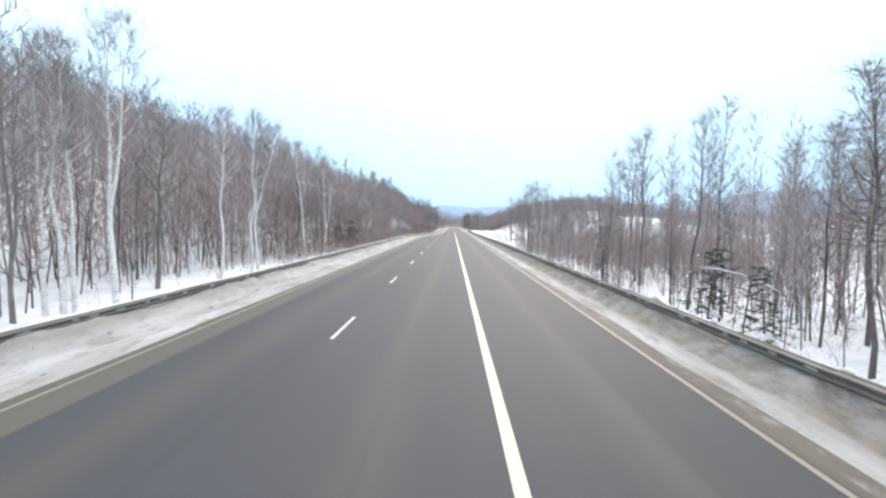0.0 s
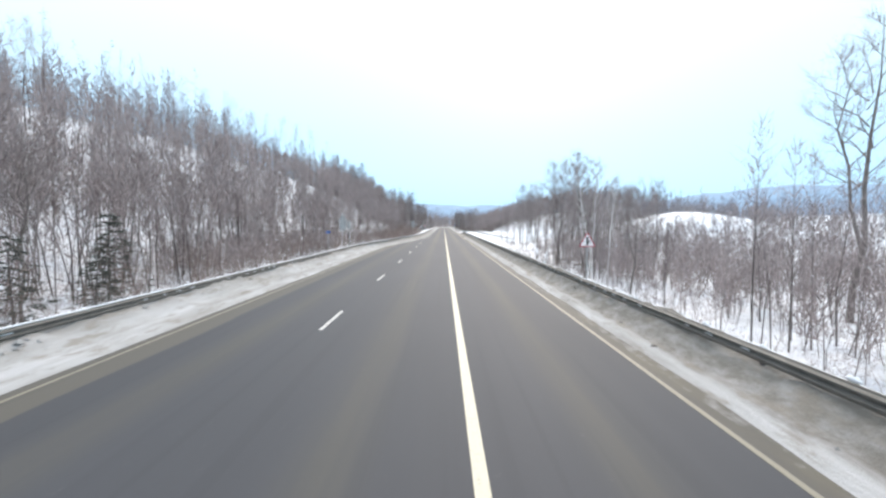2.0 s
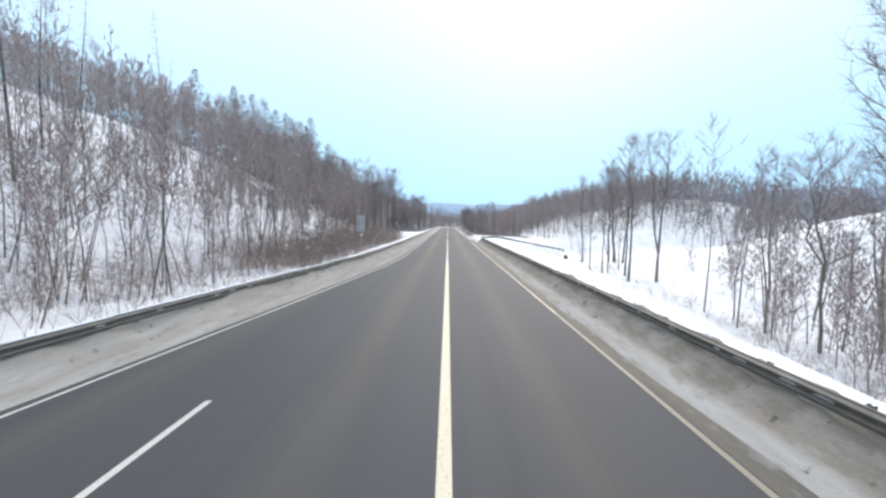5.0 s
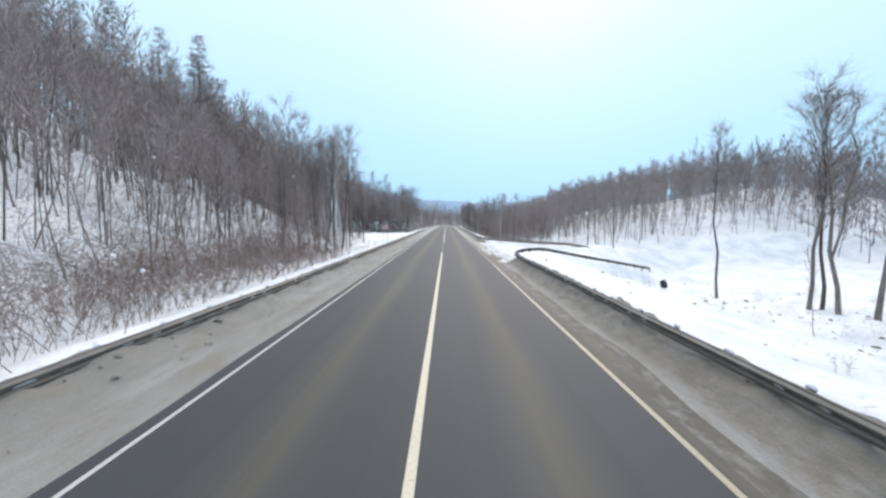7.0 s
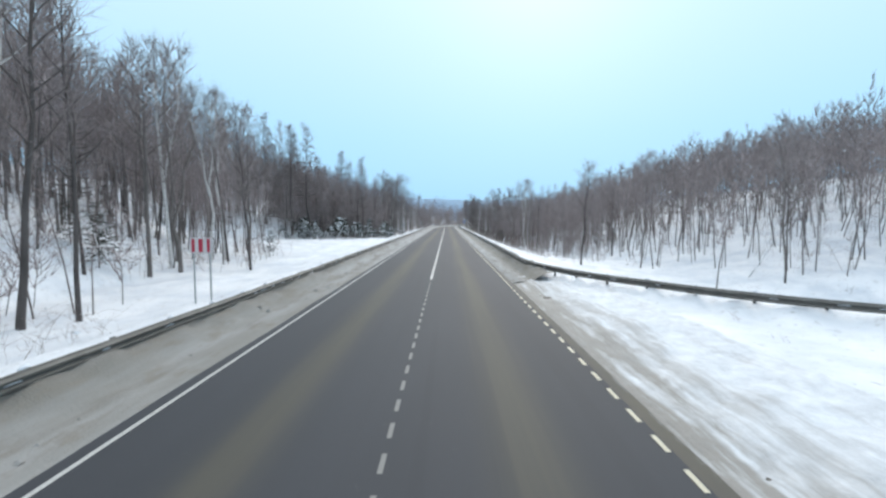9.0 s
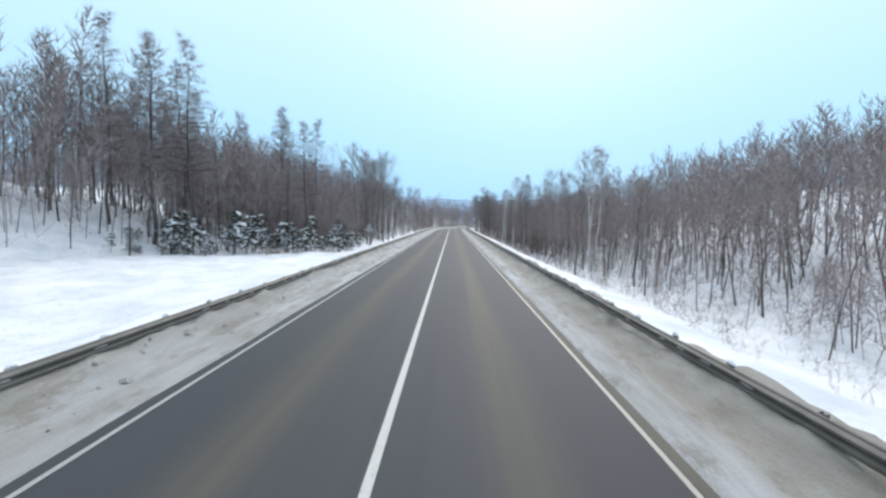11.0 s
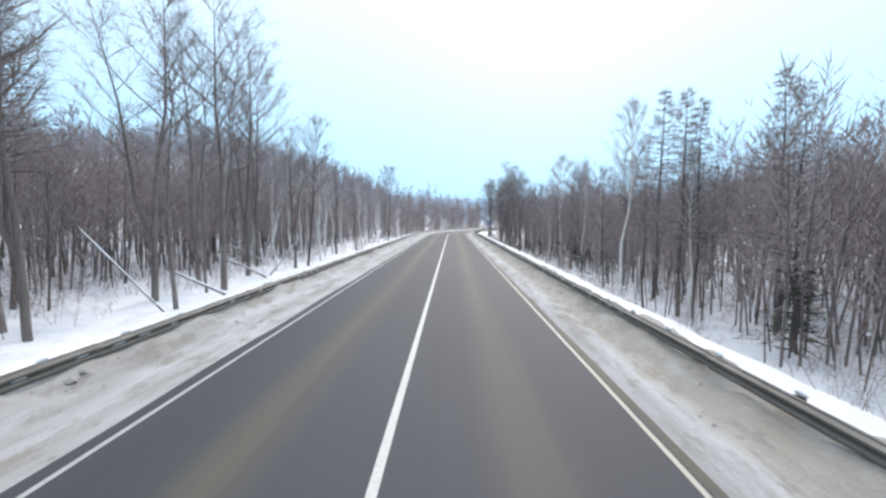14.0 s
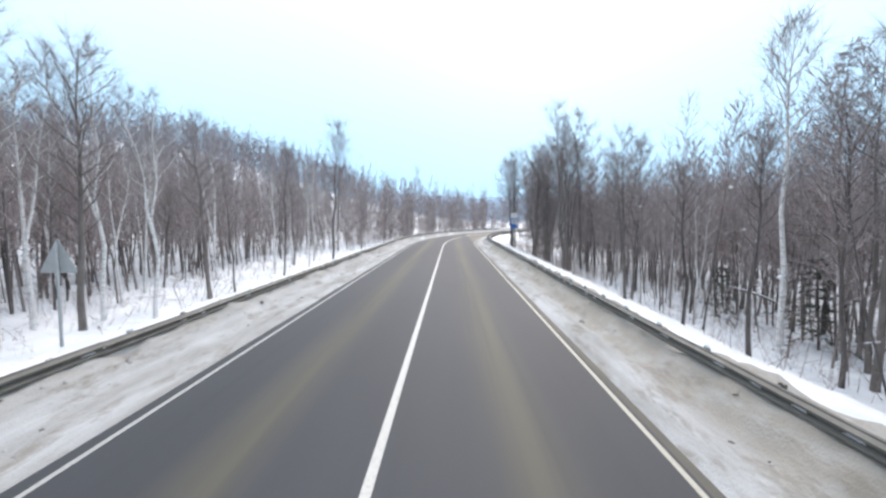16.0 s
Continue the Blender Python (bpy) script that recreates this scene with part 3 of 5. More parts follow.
def guard_rail(points, side, label, lift=None, snowy_to=-99.0):
    """Beams of up to four metres and posts every two along a line; side 1: the face looks left of the way."""
    rail = tagged(new("guard_rail"), label, "guard rail", "highway guard rails")
    rail.location = (*points[0], 0)
    rng = random.Random(len(points))
    xs, ys = smooth_line(points)
    n = len(xs) - 1
    i = 0
    while i < n:
        j = i + 1
        ux, uy = xs[i + 1] - xs[i], ys[i + 1] - ys[i]
        while j < n and j - i < 8 and abs(ux * (ys[j + 1] - ys[j]) - uy * (xs[j + 1] - xs[j])) < 0.012:
            j += 1
        a, b = Vector((xs[i], ys[i])), Vector((xs[j], ys[j]))
        length = round((b - a).length + 0.02, 2)
        if length not in BEAMS:
            BEAMS[length] = w_beam(length)
        rz = math.atan2(-(b - a).x, (b - a).y)
        za, zb = (lift(a.x), lift(b.x)) if lift else (0.0, 0.0)
        climb = math.degrees(math.atan2(zb - za, (b - a).length))
        ob = new("beam", BEAMS[length])
        ob.parent = rail
        sag = rng.uniform(-0.012, 0.012) if length > 1.5 else 0.0
        m = pose(a.x, a.y, 0.48 + za + sag, climb, 0, math.degrees(rz))
        if side < 0:
            m = m @ pose(0, length - 0.02, 0, 0, 0, 180)
        ob.matrix_basis = Matrix.Translation(-rail.location) @ m
        for k in range(int(length)):
            if rng.random() < 0.6:
                strip_ob = new("snow_strip", STRIP)
                strip_ob.parent = ob
                strip_ob.matrix_basis = pose(0.035, k + rng.uniform(0.1, 0.5), 0.03) @ Matrix.Diagonal((1, rng.uniform(0.2, 0.42), 1, 1))
        if a.y < snowy_to:
            ridge = new("snow_ridge", RIDGE)
            ridge.parent = ob
            ridge.matrix_basis = Matrix.Diagonal((1, length, rng.uniform(0.98, 1.03), 1))
        for k in range(i, j):
            if k % 4:
                continue
            z = lift(xs[k]) if lift else 0.0
            ob = new("post", POST)
            ob.parent = rail
            m = pose(xs[k], ys[k], z + 0.04 + rng.uniform(-0.02, 0.02), rng.uniform(-1, 1), rng.uniform(-1, 1), math.degrees(rz))
            if side < 0:
                m = m @ pose(0, 0, 0, 0, 0, 180)
            ob.matrix_basis = Matrix.Translation(-rail.location) @ m
            if rng.random() < 0.7:
                cap = new("snow_cap", CAP)
                cap.parent = ob
                cap.matrix_basis = Matrix.Diagonal((1, rng.uniform(0.8, 1.5), 1, 1))
        i = j
    return rail


ly = list(np.arange(-8, 100, 20.0)) + list(np.arange(100, 180, 6.0)) + list(np.arange(180, 400, 20.0)) + list(np.arange(400, 480, 5.0))
guard_rail([(float(left_rail(y) + centre_x(y)), float(y)) for y in ly], -1, "long weathered steel guard rail with snow-capped posts", snowy_to=150)
guard_rail([(RAIL_R, -8), (RAIL_R, 180), (RAIL_R, 192), (6.1, 195.8), (6.75, 198.6), (7.85, 201.1), (9.5, 202.7), (12.2, 204.6), (14.3, 205.4), (19.6, 209.5), (26, 215.2)], 1,
           "weathered steel guard rail curving away into the side road", lambda x: -0.19 * max(0, x - 9.8))
ry = list(np.arange(250, 390, 25.0)) + list(np.arange(390, 480, 5.0))
guard_rail([(19, 215.6), (15.8, 215.8), (12, 218.2), (9.3, 221.5), (7.1, 225.3), (RAIL_R, 231)]
           + [(float(RAIL_R + centre_x(y)), float(y)) for y in ry], 1, "weathered steel guard rail sweeping in from the side road",
           lambda x: -0.015 * max(0, x - 7.6) - 0.16 * max(0, x - 15.8) if x < 24 else 0.0)


# ploughed snow over the mouth of the side road
def mouth_z(d, y, u):
    n = 0.05 * wave(d, y, 1.2, 0.5) + 0.035 * wave(d, y, 3.1, 1.5) + 0.025 * wave(d, y * 1.3, 8.0, 2.5) + 0.02 * wave(d * 1.2, y, 5.1, 6.0) + 0.014 * wave(d, y, 13.0, 1.0) + 0.03 * wave(d * 0.4, y, 0.5, 4.0)
    bare = 0.135 * np.exp(-((y - 200.0) / 3.4) ** 2) * (1 - smooth01(0.1, 0.4 + 0.08 * wave(0 * d, y, 1.4, 2.0), u))
    ends = smooth01(192.5, 197, y) * (1 - smooth01(229, 232, y))
    return (-0.012 + 0.24 * u ** 0.6 + n * smooth01(0, 0.25, u) - bare) * ends - 0.1 * (1 - ends)


tagged(new("snow_apron", strip("snow_apron", 192, 233, 0.25, const(4.3), const(8.3), 26, mouth_z, APRON)),
       "packed white snow with wheel ruts over the side road", "snow", kind="structure")


# ---- ploughed lumps of ice and sand on the shoulders ----
def lumps(name, spots, mat, label):
    vs, fs, base = [], [], 0
    rng = np.random.RandomState(3)
    ico = np.array([(1, 0, 0), (-1, 0, 0), (0, 1, 0), (0, -1, 0), (0, 0, 1), (0.7, 0.7, 0.3), (-0.7, 0.7, 0.3), (0.7, -0.7, 0.3), (-0.7, -0.7, 0.3)])
    tri = np.array([(4, 0, 5), (4, 5, 2), (4, 2, 6), (4, 6, 1), (4, 1, 8), (4, 8, 3), (4, 3, 7), (4, 7, 0)])
    for x, y, z, s in spots:
        v = ico * (1 + rng.uniform(-0.3, 0.3, (9, 1))) * s * rng.uniform(0.7, 1.3, 3)
        a = rng.uniform(0, 6.28)
        c, q = math.cos(a), math.sin(a)
        vs.append(np.stack([v[:, 0] * c - v[:, 1] * q + x, v[:, 0] * q + v[:, 1] * c + y, v[:, 2] * 0.7 + z], -1))
        fs.append(tri + base)
        base += 9
    tagged(new(name, quads(name, np.concatenate(vs), np.concatenate(fs), mat, False)), label, "clods", kind="stuff")


def shoulder_spots(seed, count, left):
    r, out = random.Random(seed), []
    fl, fr = shoulder_z(-1, 0.1), shoulder_z(1, 0.2)
    while len(out) < count:
        y = r.uniform(2, 400)
        v = 0.2 + 0.55 * r.random() ** 0.6
        if left:
            a, b2 = float(left_line(y)) - 0.12, float(left_rail(y)) - 0.5
        else:
            if 190 < y < 230:
                continue
            a, b2 = 4.35, RAIL_R + 0.5
        d = a + (b2 - a) * v
        z = float((fl if left else fr)(np.float64(d), np.float64(y), np.float64(1 - v if left else v)))
        out.append((d + float(centre_x(y)), y, z - 0.01, r.uniform(0.02, 0.06) if r.random() < 0.85 else r.uniform(0.06, 0.13)))
    return out


lumps("ice_lumps", shoulder_spots(1, 1000, True) + shoulder_spots(2, 1500, False), DIRTY, "frozen lumps of sanded snow on the shoulder")
lumps("dark_lumps", shoulder_spots(3, 110, True) + shoulder_spots(4, 150, False), POST_STEEL, "dark frozen clods on the shoulder")


# ---- bare trees ----
def limb_dir(az, up):
    return Vector((math.cos(az) * math.cos(up), math.sin(az) * math.cos(up), math.sin(up)))


def tree_geo(rng, h, r, start, spread, up, limbs, boughs, twigs, sag=0.0, lean=0.03, fork=False, cone=False, tr=0.0078, tl=1.15, crook=0.011):
    """Trunk and crown of one bare tree, root at the origin."""
    trunk, crown = Geo(), Geo()
    wob = [Vector((rng.gauss(0, 1), rng.gauss(0, 1), 0)) * h * crook for _ in range(9)]
    ld = Vector((rng.gauss(0, lean), rng.gauss(0, lean), 0))

    def stem(t, extra=Vector((0, 0, 0))):
        k = t * 7
        i = min(int(k), 7)
        w = wob[i].lerp(wob[i + 1], k - i)
        return Vector((0, 0, h * t)) + ld * (h * t) + w * min(1, t * 4) + extra
    ts = (-0.03, 0.02, 0.12, 0.28, 0.45, 0.62, 0.8, 1.0)
    rad = [r * 1.35, r * 1.1, r * 0.92, r * 0.78, r * 0.62, r * 0.44, r * 0.24, 0.012]
    trunk.tube([stem(max(0, t)) + Vector((0, 0, h * min(0, t) - (0.4 if t < 0 else 0))) for t in ts], rad, 7)
    stems = [(lambda t: stem(t), r, start)]
    if fork:
        ft, fa = rng.uniform(0.15, 0.45), rng.uniform(0, 6.28)
        fd = limb_dir(fa, 0) * h * rng.uniform(0.12, 0.2)

        def second(t):
            s = max(0, (t - ft) / (1 - ft))
            return stem(t) + fd * s ** 0.8 - Vector((0, 0, h * 0.06 * s))
        trunk.tube([second(ft + (1 - ft) * k / 5) for k in range(6)], [r * 0.62, r * 0.55, r * 0.42, r * 0.3, r * 0.18, 0.01], 6)
        stems.append((second, r * 0.7, max(start, ft + 0.15)))
    for st, sr, s0 in stems:
        n = int(limbs / len(stems))
        az = rng.uniform(0, 6.28)
        for k in range(n):
            t = s0 + (0.98 - s0) * ((k + rng.random()) / n)
            az += 2.4 + rng.uniform(-0.5, 0.5)
            frac = (t - s0) / (1 - s0)
            shape = (1.02 - frac) if cone else (0.55 + 0.9 * frac * (1 - frac) * 2 - 0.45 * frac ** 2)
            ln = spread * max(0.12, shape) * rng.uniform(0.7, 1.2)
            a = st(t)
            u = up + (0.0 if cone else 0.35 * frac) + rng.uniform(-0.15, 0.15)
            d1 = limb_dir(az, u)
            d2 = (limb_dir(az + rng.uniform(-0.4, 0.4), u + (0.15 if not sag else -sag))).normalized()
            side = Vector((rng.gauss(0, 1), rng.gauss(0, 1), rng.gauss(0, 0.6)))
            mid, tip = a + d1 * ln * 0.5, a + d1 * ln * 0.5 + d2 * ln * 0.5
            lr = max(0.01, min(sr * 0.36 * (1.1 - 0.7 * frac), 0.014 * ln + 0.008))
            trunk.tube([a, a.lerp(mid, 0.5) + side * ln * 0.03, mid, mid.lerp(tip, 0.55) - side * ln * 0.03, tip], [lr, lr * 0.82, lr * 0.62, lr * 0.38, 0.0], 3)
            for w in range(twigs):
                p = a.lerp(mid, 0.3 + 0.7 * rng.random()) if w % 2 else mid.lerp(tip, rng.random())
                td = (d2 * 0.6 + Vector((rng.gauss(0, 0.55), rng.gauss(0, 0.55), rng.gauss(0.25 - sag * 2, 0.4)))).normalized()
                crown.sliver(p, p + td * tl * rng.uniform(0.3, 0.85), tr * 1.15, rng)
            for b in range(boughs):
                q = rng.uniform(0.2, 0.98)
                p = a.lerp(mid, q * 2) if q < 0.5 else mid.lerp(tip, q * 2 - 1)
                bl = ln * rng.uniform(0.3, 0.55) * (1.15 - 0.5 * q)
                bd = limb_dir(az + rng.choice((-1, 1)) * rng.uniform(0.4, 1.4), u + rng.uniform(-0.6, 0.4))
                e = p + bd * bl
                crown.tube([p, e], [max(0.007, lr * 0.42), 0.0], 3)
                for w in range(twigs):
                    s = p.lerp(e, rng.uniform(0.15, 1))
                    td = (bd * 0.8 + Vector((rng.gauss(0, 0.6), rng.gauss(0, 0.6), rng.gauss(0.2 - sag * 2, 0.45)))).normalized()
                    crown.sliver(s, s + td * tl * rng.uniform(0.5, 1.2), tr, rng)
    return trunk, crown


HEIGHT = {}


def tree_thing(rng, label, bark, twig, group, **kw):
    t, c = tree_geo(rng, **kw)
    ob = tagged(new("tree"), label, "tree", group)
    part("trunk", t, bark, ob, smooth=True)
    part("crown", c, twig, ob, smooth=True)
    ob.location = (0, -60, 0)
    HEIGHT[ob] = kw["h"]
    return ob


rng = random.Random(5)
BIRCHES = [tree_thing(rng, "tall bare birch with pale bark, rooted in snow", BIRCH, PALE_TWIG if k % 2 else TWIG, "roadside birches", h=rng.uniform(16, 19), r=rng.uniform(0.15, 0.2),
                      start=rng.uniform(0.42, 0.55), spread=rng.uniform(2.6, 3.4), up=0.75, limbs=30, boughs=6, twigs=8, fork=k % 2 == 0) for k in range(6)]
GREYS = [tree_thing(rng, "bare grey-barked broadleaf tree standing in snow", GREY_BARK, TWIG, "roadside broadleaf trees", h=rng.uniform(14, 17), r=rng.uniform(0.13, 0.19),
                    start=rng.uniform(0.3, 0.45), spread=rng.uniform(3.0, 4.0), up=0.6, crook=0.013, lean=0.04, limbs=30, boughs=7, twigs=8, fork=k % 3 != 0) for k in range(6)]
DARKS = [tree_thing(rng, "slim dark bare tree standing in snow", DARK_BARK, TWIG, "slim dark trees", h=rng.uniform(9, 12.5), r=rng.uniform(0.07, 0.105),
                    start=rng.uniform(0.3, 0.5), spread=rng.uniform(1.7, 2.4), up=0.8, limbs=24, boughs=5, twigs=7, tl=0.9, tr=0.0068, lean=0.035, crook=0.009) for k in range(6)]
LARCHES = [tree_thing(rng, "tall bare larch with a narrow pointed crown", DARK_BARK, TWIG, "larches", h=rng.uniform(20, 22), r=rng.uniform(0.15, 0.19),
                      start=rng.uniform(0.3, 0.42), spread=rng.uniform(3.4, 4.2), up=0.18, limbs=76, boughs=5, twigs=8, sag=0.1, cone=True, lean=0.01, tl=0.85, tr=0.011) for k in range(3)]
SAPLINGS = [tree_thing(rng, "leafless young sapling in the snow", DARK_BARK, TWIG, "saplings", h=rng.uniform(3.5, 6.0), r=rng.uniform(0.022, 0.035),
                       start=rng.uniform(0.15, 0.3), spread=rng.uniform(0.9, 1.3), up=0.85, limbs=15, boughs=3, twigs=4, tl=0.6, tr=0.0048, lean=0.09) for k in range(5)]
USED = set()


def plant(proto, x, y, scale=1.0, turn=0.0, tilt=(0, 0)):
    z = float(ground_z(x, y)) - 0.05
    m = pose(x, y, z, tilt[0], tilt[1], turn)
    if proto not in USED:
        USED.add(proto)
        ob = proto
    else:
        ob = copy_thing(proto, m)
    ob.scale = (scale,) * 3
    ob.matrix_basis = m @ Matrix.Diagonal((scale, scale, scale, 1))
    return ob


def out_l(x, y):
    return float(left_rail(y) - 0.35 - (x - centre_x(y)))


def out_r(x, y):
    return float(x - centre_x(y) - RAIL_R - 0.35)


def edge_left(y):
    """How far the wood stands off the left rail."""
    return float(np.interp(y, [-40, 60, 85, 110, 150, 175, 205, 225, 260, 300, 320, 400, 480], [7.5, 7.0, 5.0, 4.5, 4.0, 6.0, 8.0, 9.0, 9.5, 6.5, 6.5, 7.5, 3.0]))


def edge_right(y):
    return float(np.interp(y, [-40, 30, 50, 120, 146, 150, 226, 236, 250, 270, 300, 380, 388, 425, 440], [8.0, 9.0, 10.0, 11.0, 11.0, 60, 34, 13, 9.5, 8.5, 7.5, 6.8, 6.8, 6.5, 5.0]))


def clear_left(y):
    """Extra open snow before the wood beyond the junction."""
    return float(np.interp(y, [190, 205, 230, 237, 252, 261, 268, 283, 291, 299, 306, 340, 350], [0, 6.0, 6.0, 1.0, 2.0, 12.0, 19.0, 17.0, 9.0, 5.0, 2.5, 2.5, 0]))


# ---- nearest trees, one by one ----
rng = random.Random(11)
taken = []


def free(x, y, gap):
    for a, b in taken:
        if (a - x) ** 2 + (b - y) ** 2 < gap * gap:
            return False
    return True


def stand(rows):
    """Single trees that stand out, by kind, place and height."""
    for kinds, x, y, tall in rows:
        proto = kinds[int(rng.random() * len(kinds))]
        taken.append((x, y))
        plant(proto, x, y, tall / HEIGHT[proto], rng.uniform(0, 360), (rng.gauss(0, 1.2), rng.gauss(0, 1.2)))


stand([(BIRCHES, -19.6, 20.2, 12.9), (BIRCHES, -19.0, 20.5, 12.7), (BIRCHES, -18.7, 20.8, 11.3), (BIRCHES, -17.6, 22.0, 14.3), (DARKS, -18.0, 23.6, 5.9), (GREYS, -19.3, 27.6, 11.1), (BIRCHES, -18.4, 33.6, 12.7), (BIRCHES, -18.6, 39.3, 14.2), (BIRCHES, -18.2, 39.6, 13.8), (BIRCHES, -18.0, 52.1, 13.6), (GREYS, -18.2, 17.3, 11.0)])
stand([(DARKS, 18.4, 36.9, 15.5), (DARKS, 20.8, 37.4, 17.0), (DARKS, 23.4, 31.8, 12.5), (DARKS, 18.0, 20.3, 13.5), (DARKS, 27.6, 33.3, 14.5), (DARKS, 21.3, 53.2, 17.9), (GREYS, 30.9, 81.2, 23.0), (DARKS, 20.9, 65.3, 11.0), (DARKS, 19.0, 58.8, 9.3), (DARKS, 18.6, 57.2, 7.7), (GREYS, 17.8, 54.2, 15.4), (DARKS, 19.2, 60.5, 9.4)])
stand([(BIRCHES, -17.9, 59.6, 13.3), (DARKS, -17.6, 56.2, 5.7), (GREYS, -17.9, 65.2, 8.1), (GREYS, 22.4, 120.2, 19.6), (DARKS, 21.2, 114.7, 10.9), (BIRCHES, 20.9, 112.1, 16.7), (BIRCHES, 21.6, 106.9, 14.0), (GREYS, 20.9, 131.4, 18.9), (GREYS, 26.4, 130.6, 19.9), (DARKS, 21.5, 131.0, 14.3), (GREYS, 22.9, 137.4, 20.4), (DARKS, 26.4, 128.6, 10.8)])
stand([(DARKS, 23.1, 173.8, 14.2), (GREYS, 20.8, 167.0, 16.3), (GREYS, 25.3, 169.8, 17.8), (GREYS, 28.3, 188.0, 15.0), (DARKS, 25.9, 201.1, 16.0), (GREYS, 27.8, 192.8, 16.5), (DARKS, 28.4, 192.3, 15.5), (GREYS, 28.1, 190.6, 16.0), (DARKS, 24.4, 223.2, 10.0)])
stand([(GREYS, -15.4, 207.4, 15.7), (GREYS, -14.4, 209.4, 12.1), (DARKS, -13.9, 209.5, 11.5), (GREYS, -12.8, 208.4, 12.5), (DARKS, -12.3, 210.1, 12.0), (BIRCHES, -12.5, 212.2, 13.6), (DARKS, -13.3, 195.3, 8.3), (GREYS, -13.0, 196.0, 8.8), (LARCHES, -15.9, 203.4, 11.5), (LARCHES, -13.9, 198.2, 9.9)])
stand([(DARKS, -12.9, 216.6, 15.0), (DARKS, -12.3, 218.2, 14.0), (BIRCHES, -14.6, 217.4, 15.5), (GREYS, -18.5, 234.7, 13.9), (BIRCHES, -19.7, 241.1, 14.8), (BIRCHES, -19.5, 243.2, 15.0), (GREYS, -18.7, 231.6, 14.2), (LARCHES, -19.2, 226.9, 12.3), (DARKS, -13.6, 235.2, 11.5), (DARKS, 23.5, 232.4, 7.5), (DARKS, 12.5, 241.2, 8.5)])
stand([(DARKS, 17.6, 301.5, 9.8), (DARKS, 16.2, 302.6, 8.8), (BIRCHES, 17.2, 297.3, 14.2), (BIRCHES, 18.1, 297.7, 13.9), (GREYS, 17.7, 293.6, 10.3), (GREYS, 17.7, 319.1, 14.0), (LARCHES, -17.9, 301.8, 16.4), (LARCHES, -17.7, 294.9, 12.1), (BIRCHES, 8.6, 312.3, 7.4), (GREYS, -12.5, 318.6, 14.5), (GREYS, -13.5, 321.0, 15.5), (GREYS, -11.5, 326.0, 11.5)])
stand([(GREYS, -12.8, 332.8, 17.0), (GREYS, -13.2, 331.6, 9.6), (GREYS, -13.6, 347.4, 12.7), (BIRCHES, -13.7, 343.0, 8.7), (BIRCHES, -14.6, 360.8, 12.1), (GREYS, -15.1, 340.9, 17.2), (GREYS, -16.5, 336.5, 17.5), (LARCHES, 16.4, 340.5, 16.0), (BIRCHES, 14.3, 341.6, 14.8), (DARKS, 14.4, 345.9, 10.2), (DARKS, 13.9, 336.5, 8.0), (LARCHES, 15.0, 334.0, 14.0), (LARCHES, 15.5, 333.3, 13.4), (GREYS, 15.5, 361.2, 12.9), (DARKS, -15.6, 410.9, 16.7)])
stand([(GREYS, -14.0, 363.7, 11.6), (BIRCHES, -11.0, 363.7, 9.5), (DARKS, -9.1, 372.7, 8.2), (DARKS, -11.5, 392.9, 14.2), (BIRCHES, -17.3, 370.3, 8.7), (GREYS, -13.1, 371.7, 10.4), (BIRCHES, 15.3, 365.4, 13.9), (DARKS, 8.7, 357.5, 5.8), (DARKS, 9.4, 362.1, 5.7), (LARCHES, 18.6, 367.1, 14.0), (GREYS, 8.6, 365.5, 7.3), (GREYS, 16.9, 363.0, 12.3), (DARKS, -12.7, 373.9, 7.9), (DARKS, -9.1, 395.8, 6.4)])
stand([(LARCHES, -41.3, 234, 21), (LARCHES, -39, 212, 18), (LARCHES, -34, 221, 17), (LARCHES, -50, 204, 17), (LARCHES, -45, 214, 17), (LARCHES, -37, 229, 17), (LARCHES, -30, 226, 14), (LARCHES, -43, 206, 15)])
stand([(LARCHES, -29.5, 290, 21.5), (LARCHES, -27.3, 293, 22.5), (LARCHES, -35, 291, 22), (LARCHES, -31, 298, 20), (LARCHES, -38, 300, 20), (LARCHES, -43, 297, 18), (LARCHES, -24.8, 313, 21), (LARCHES, -22, 318, 20.5), (LARCHES, -30, 310, 18), (LARCHES, -27, 317, 17), (LARCHES, -35, 308, 19), (LARCHES, -19, 326, 15), (LARCHES, -40, 308, 18)])
stand([(BIRCHES, -12.0 - 9.0 * rng.random(), 370 + 3.6 * k, rng.uniform(7.5, 11.0)) for k in range(8)])
stand([(BIRCHES, -21.8, 350.2, 13.0), (BIRCHES, -21.2, 352.0, 12.0), (BIRCHES, -20.6, 354.3, 14.0), (BIRCHES, -19.8, 353.0, 12.5), (BIRCHES, -19.4, 356.2, 13.0), (BIRCHES, -18.4, 357.0, 11.5), (BIRCHES, -18.6, 359.3, 13.5), (BIRCHES, -18.0, 358.2, 12.0), (BIRCHES, -18.2, 362.3, 12.0), (BIRCHES, -17.4, 363.3, 13.0), (BIRCHES, -16.6, 364.3, 11.0), (BIRCHES, -15.2, 366.3, 12.5)])
stand([(BIRCHES, 15.0 + 6.0 * rng.random(), 348 + 6.0 * k, rng.uniform(8.0, 11.0)) for k in range(7)])
stand([(DARKS, 17.0, 169.0, 9.0), (SAPLINGS, 15.5, 167.0, 5.0), (DARKS, 19.5, 172.0, 10.0), (GREYS, 22.0, 177.0, 11.0), (SAPLINGS, 16.5, 174.5, 4.5), (DARKS, 25.0, 181.0, 9.0), (SAPLINGS, 21.0, 184.0, 5.0)])
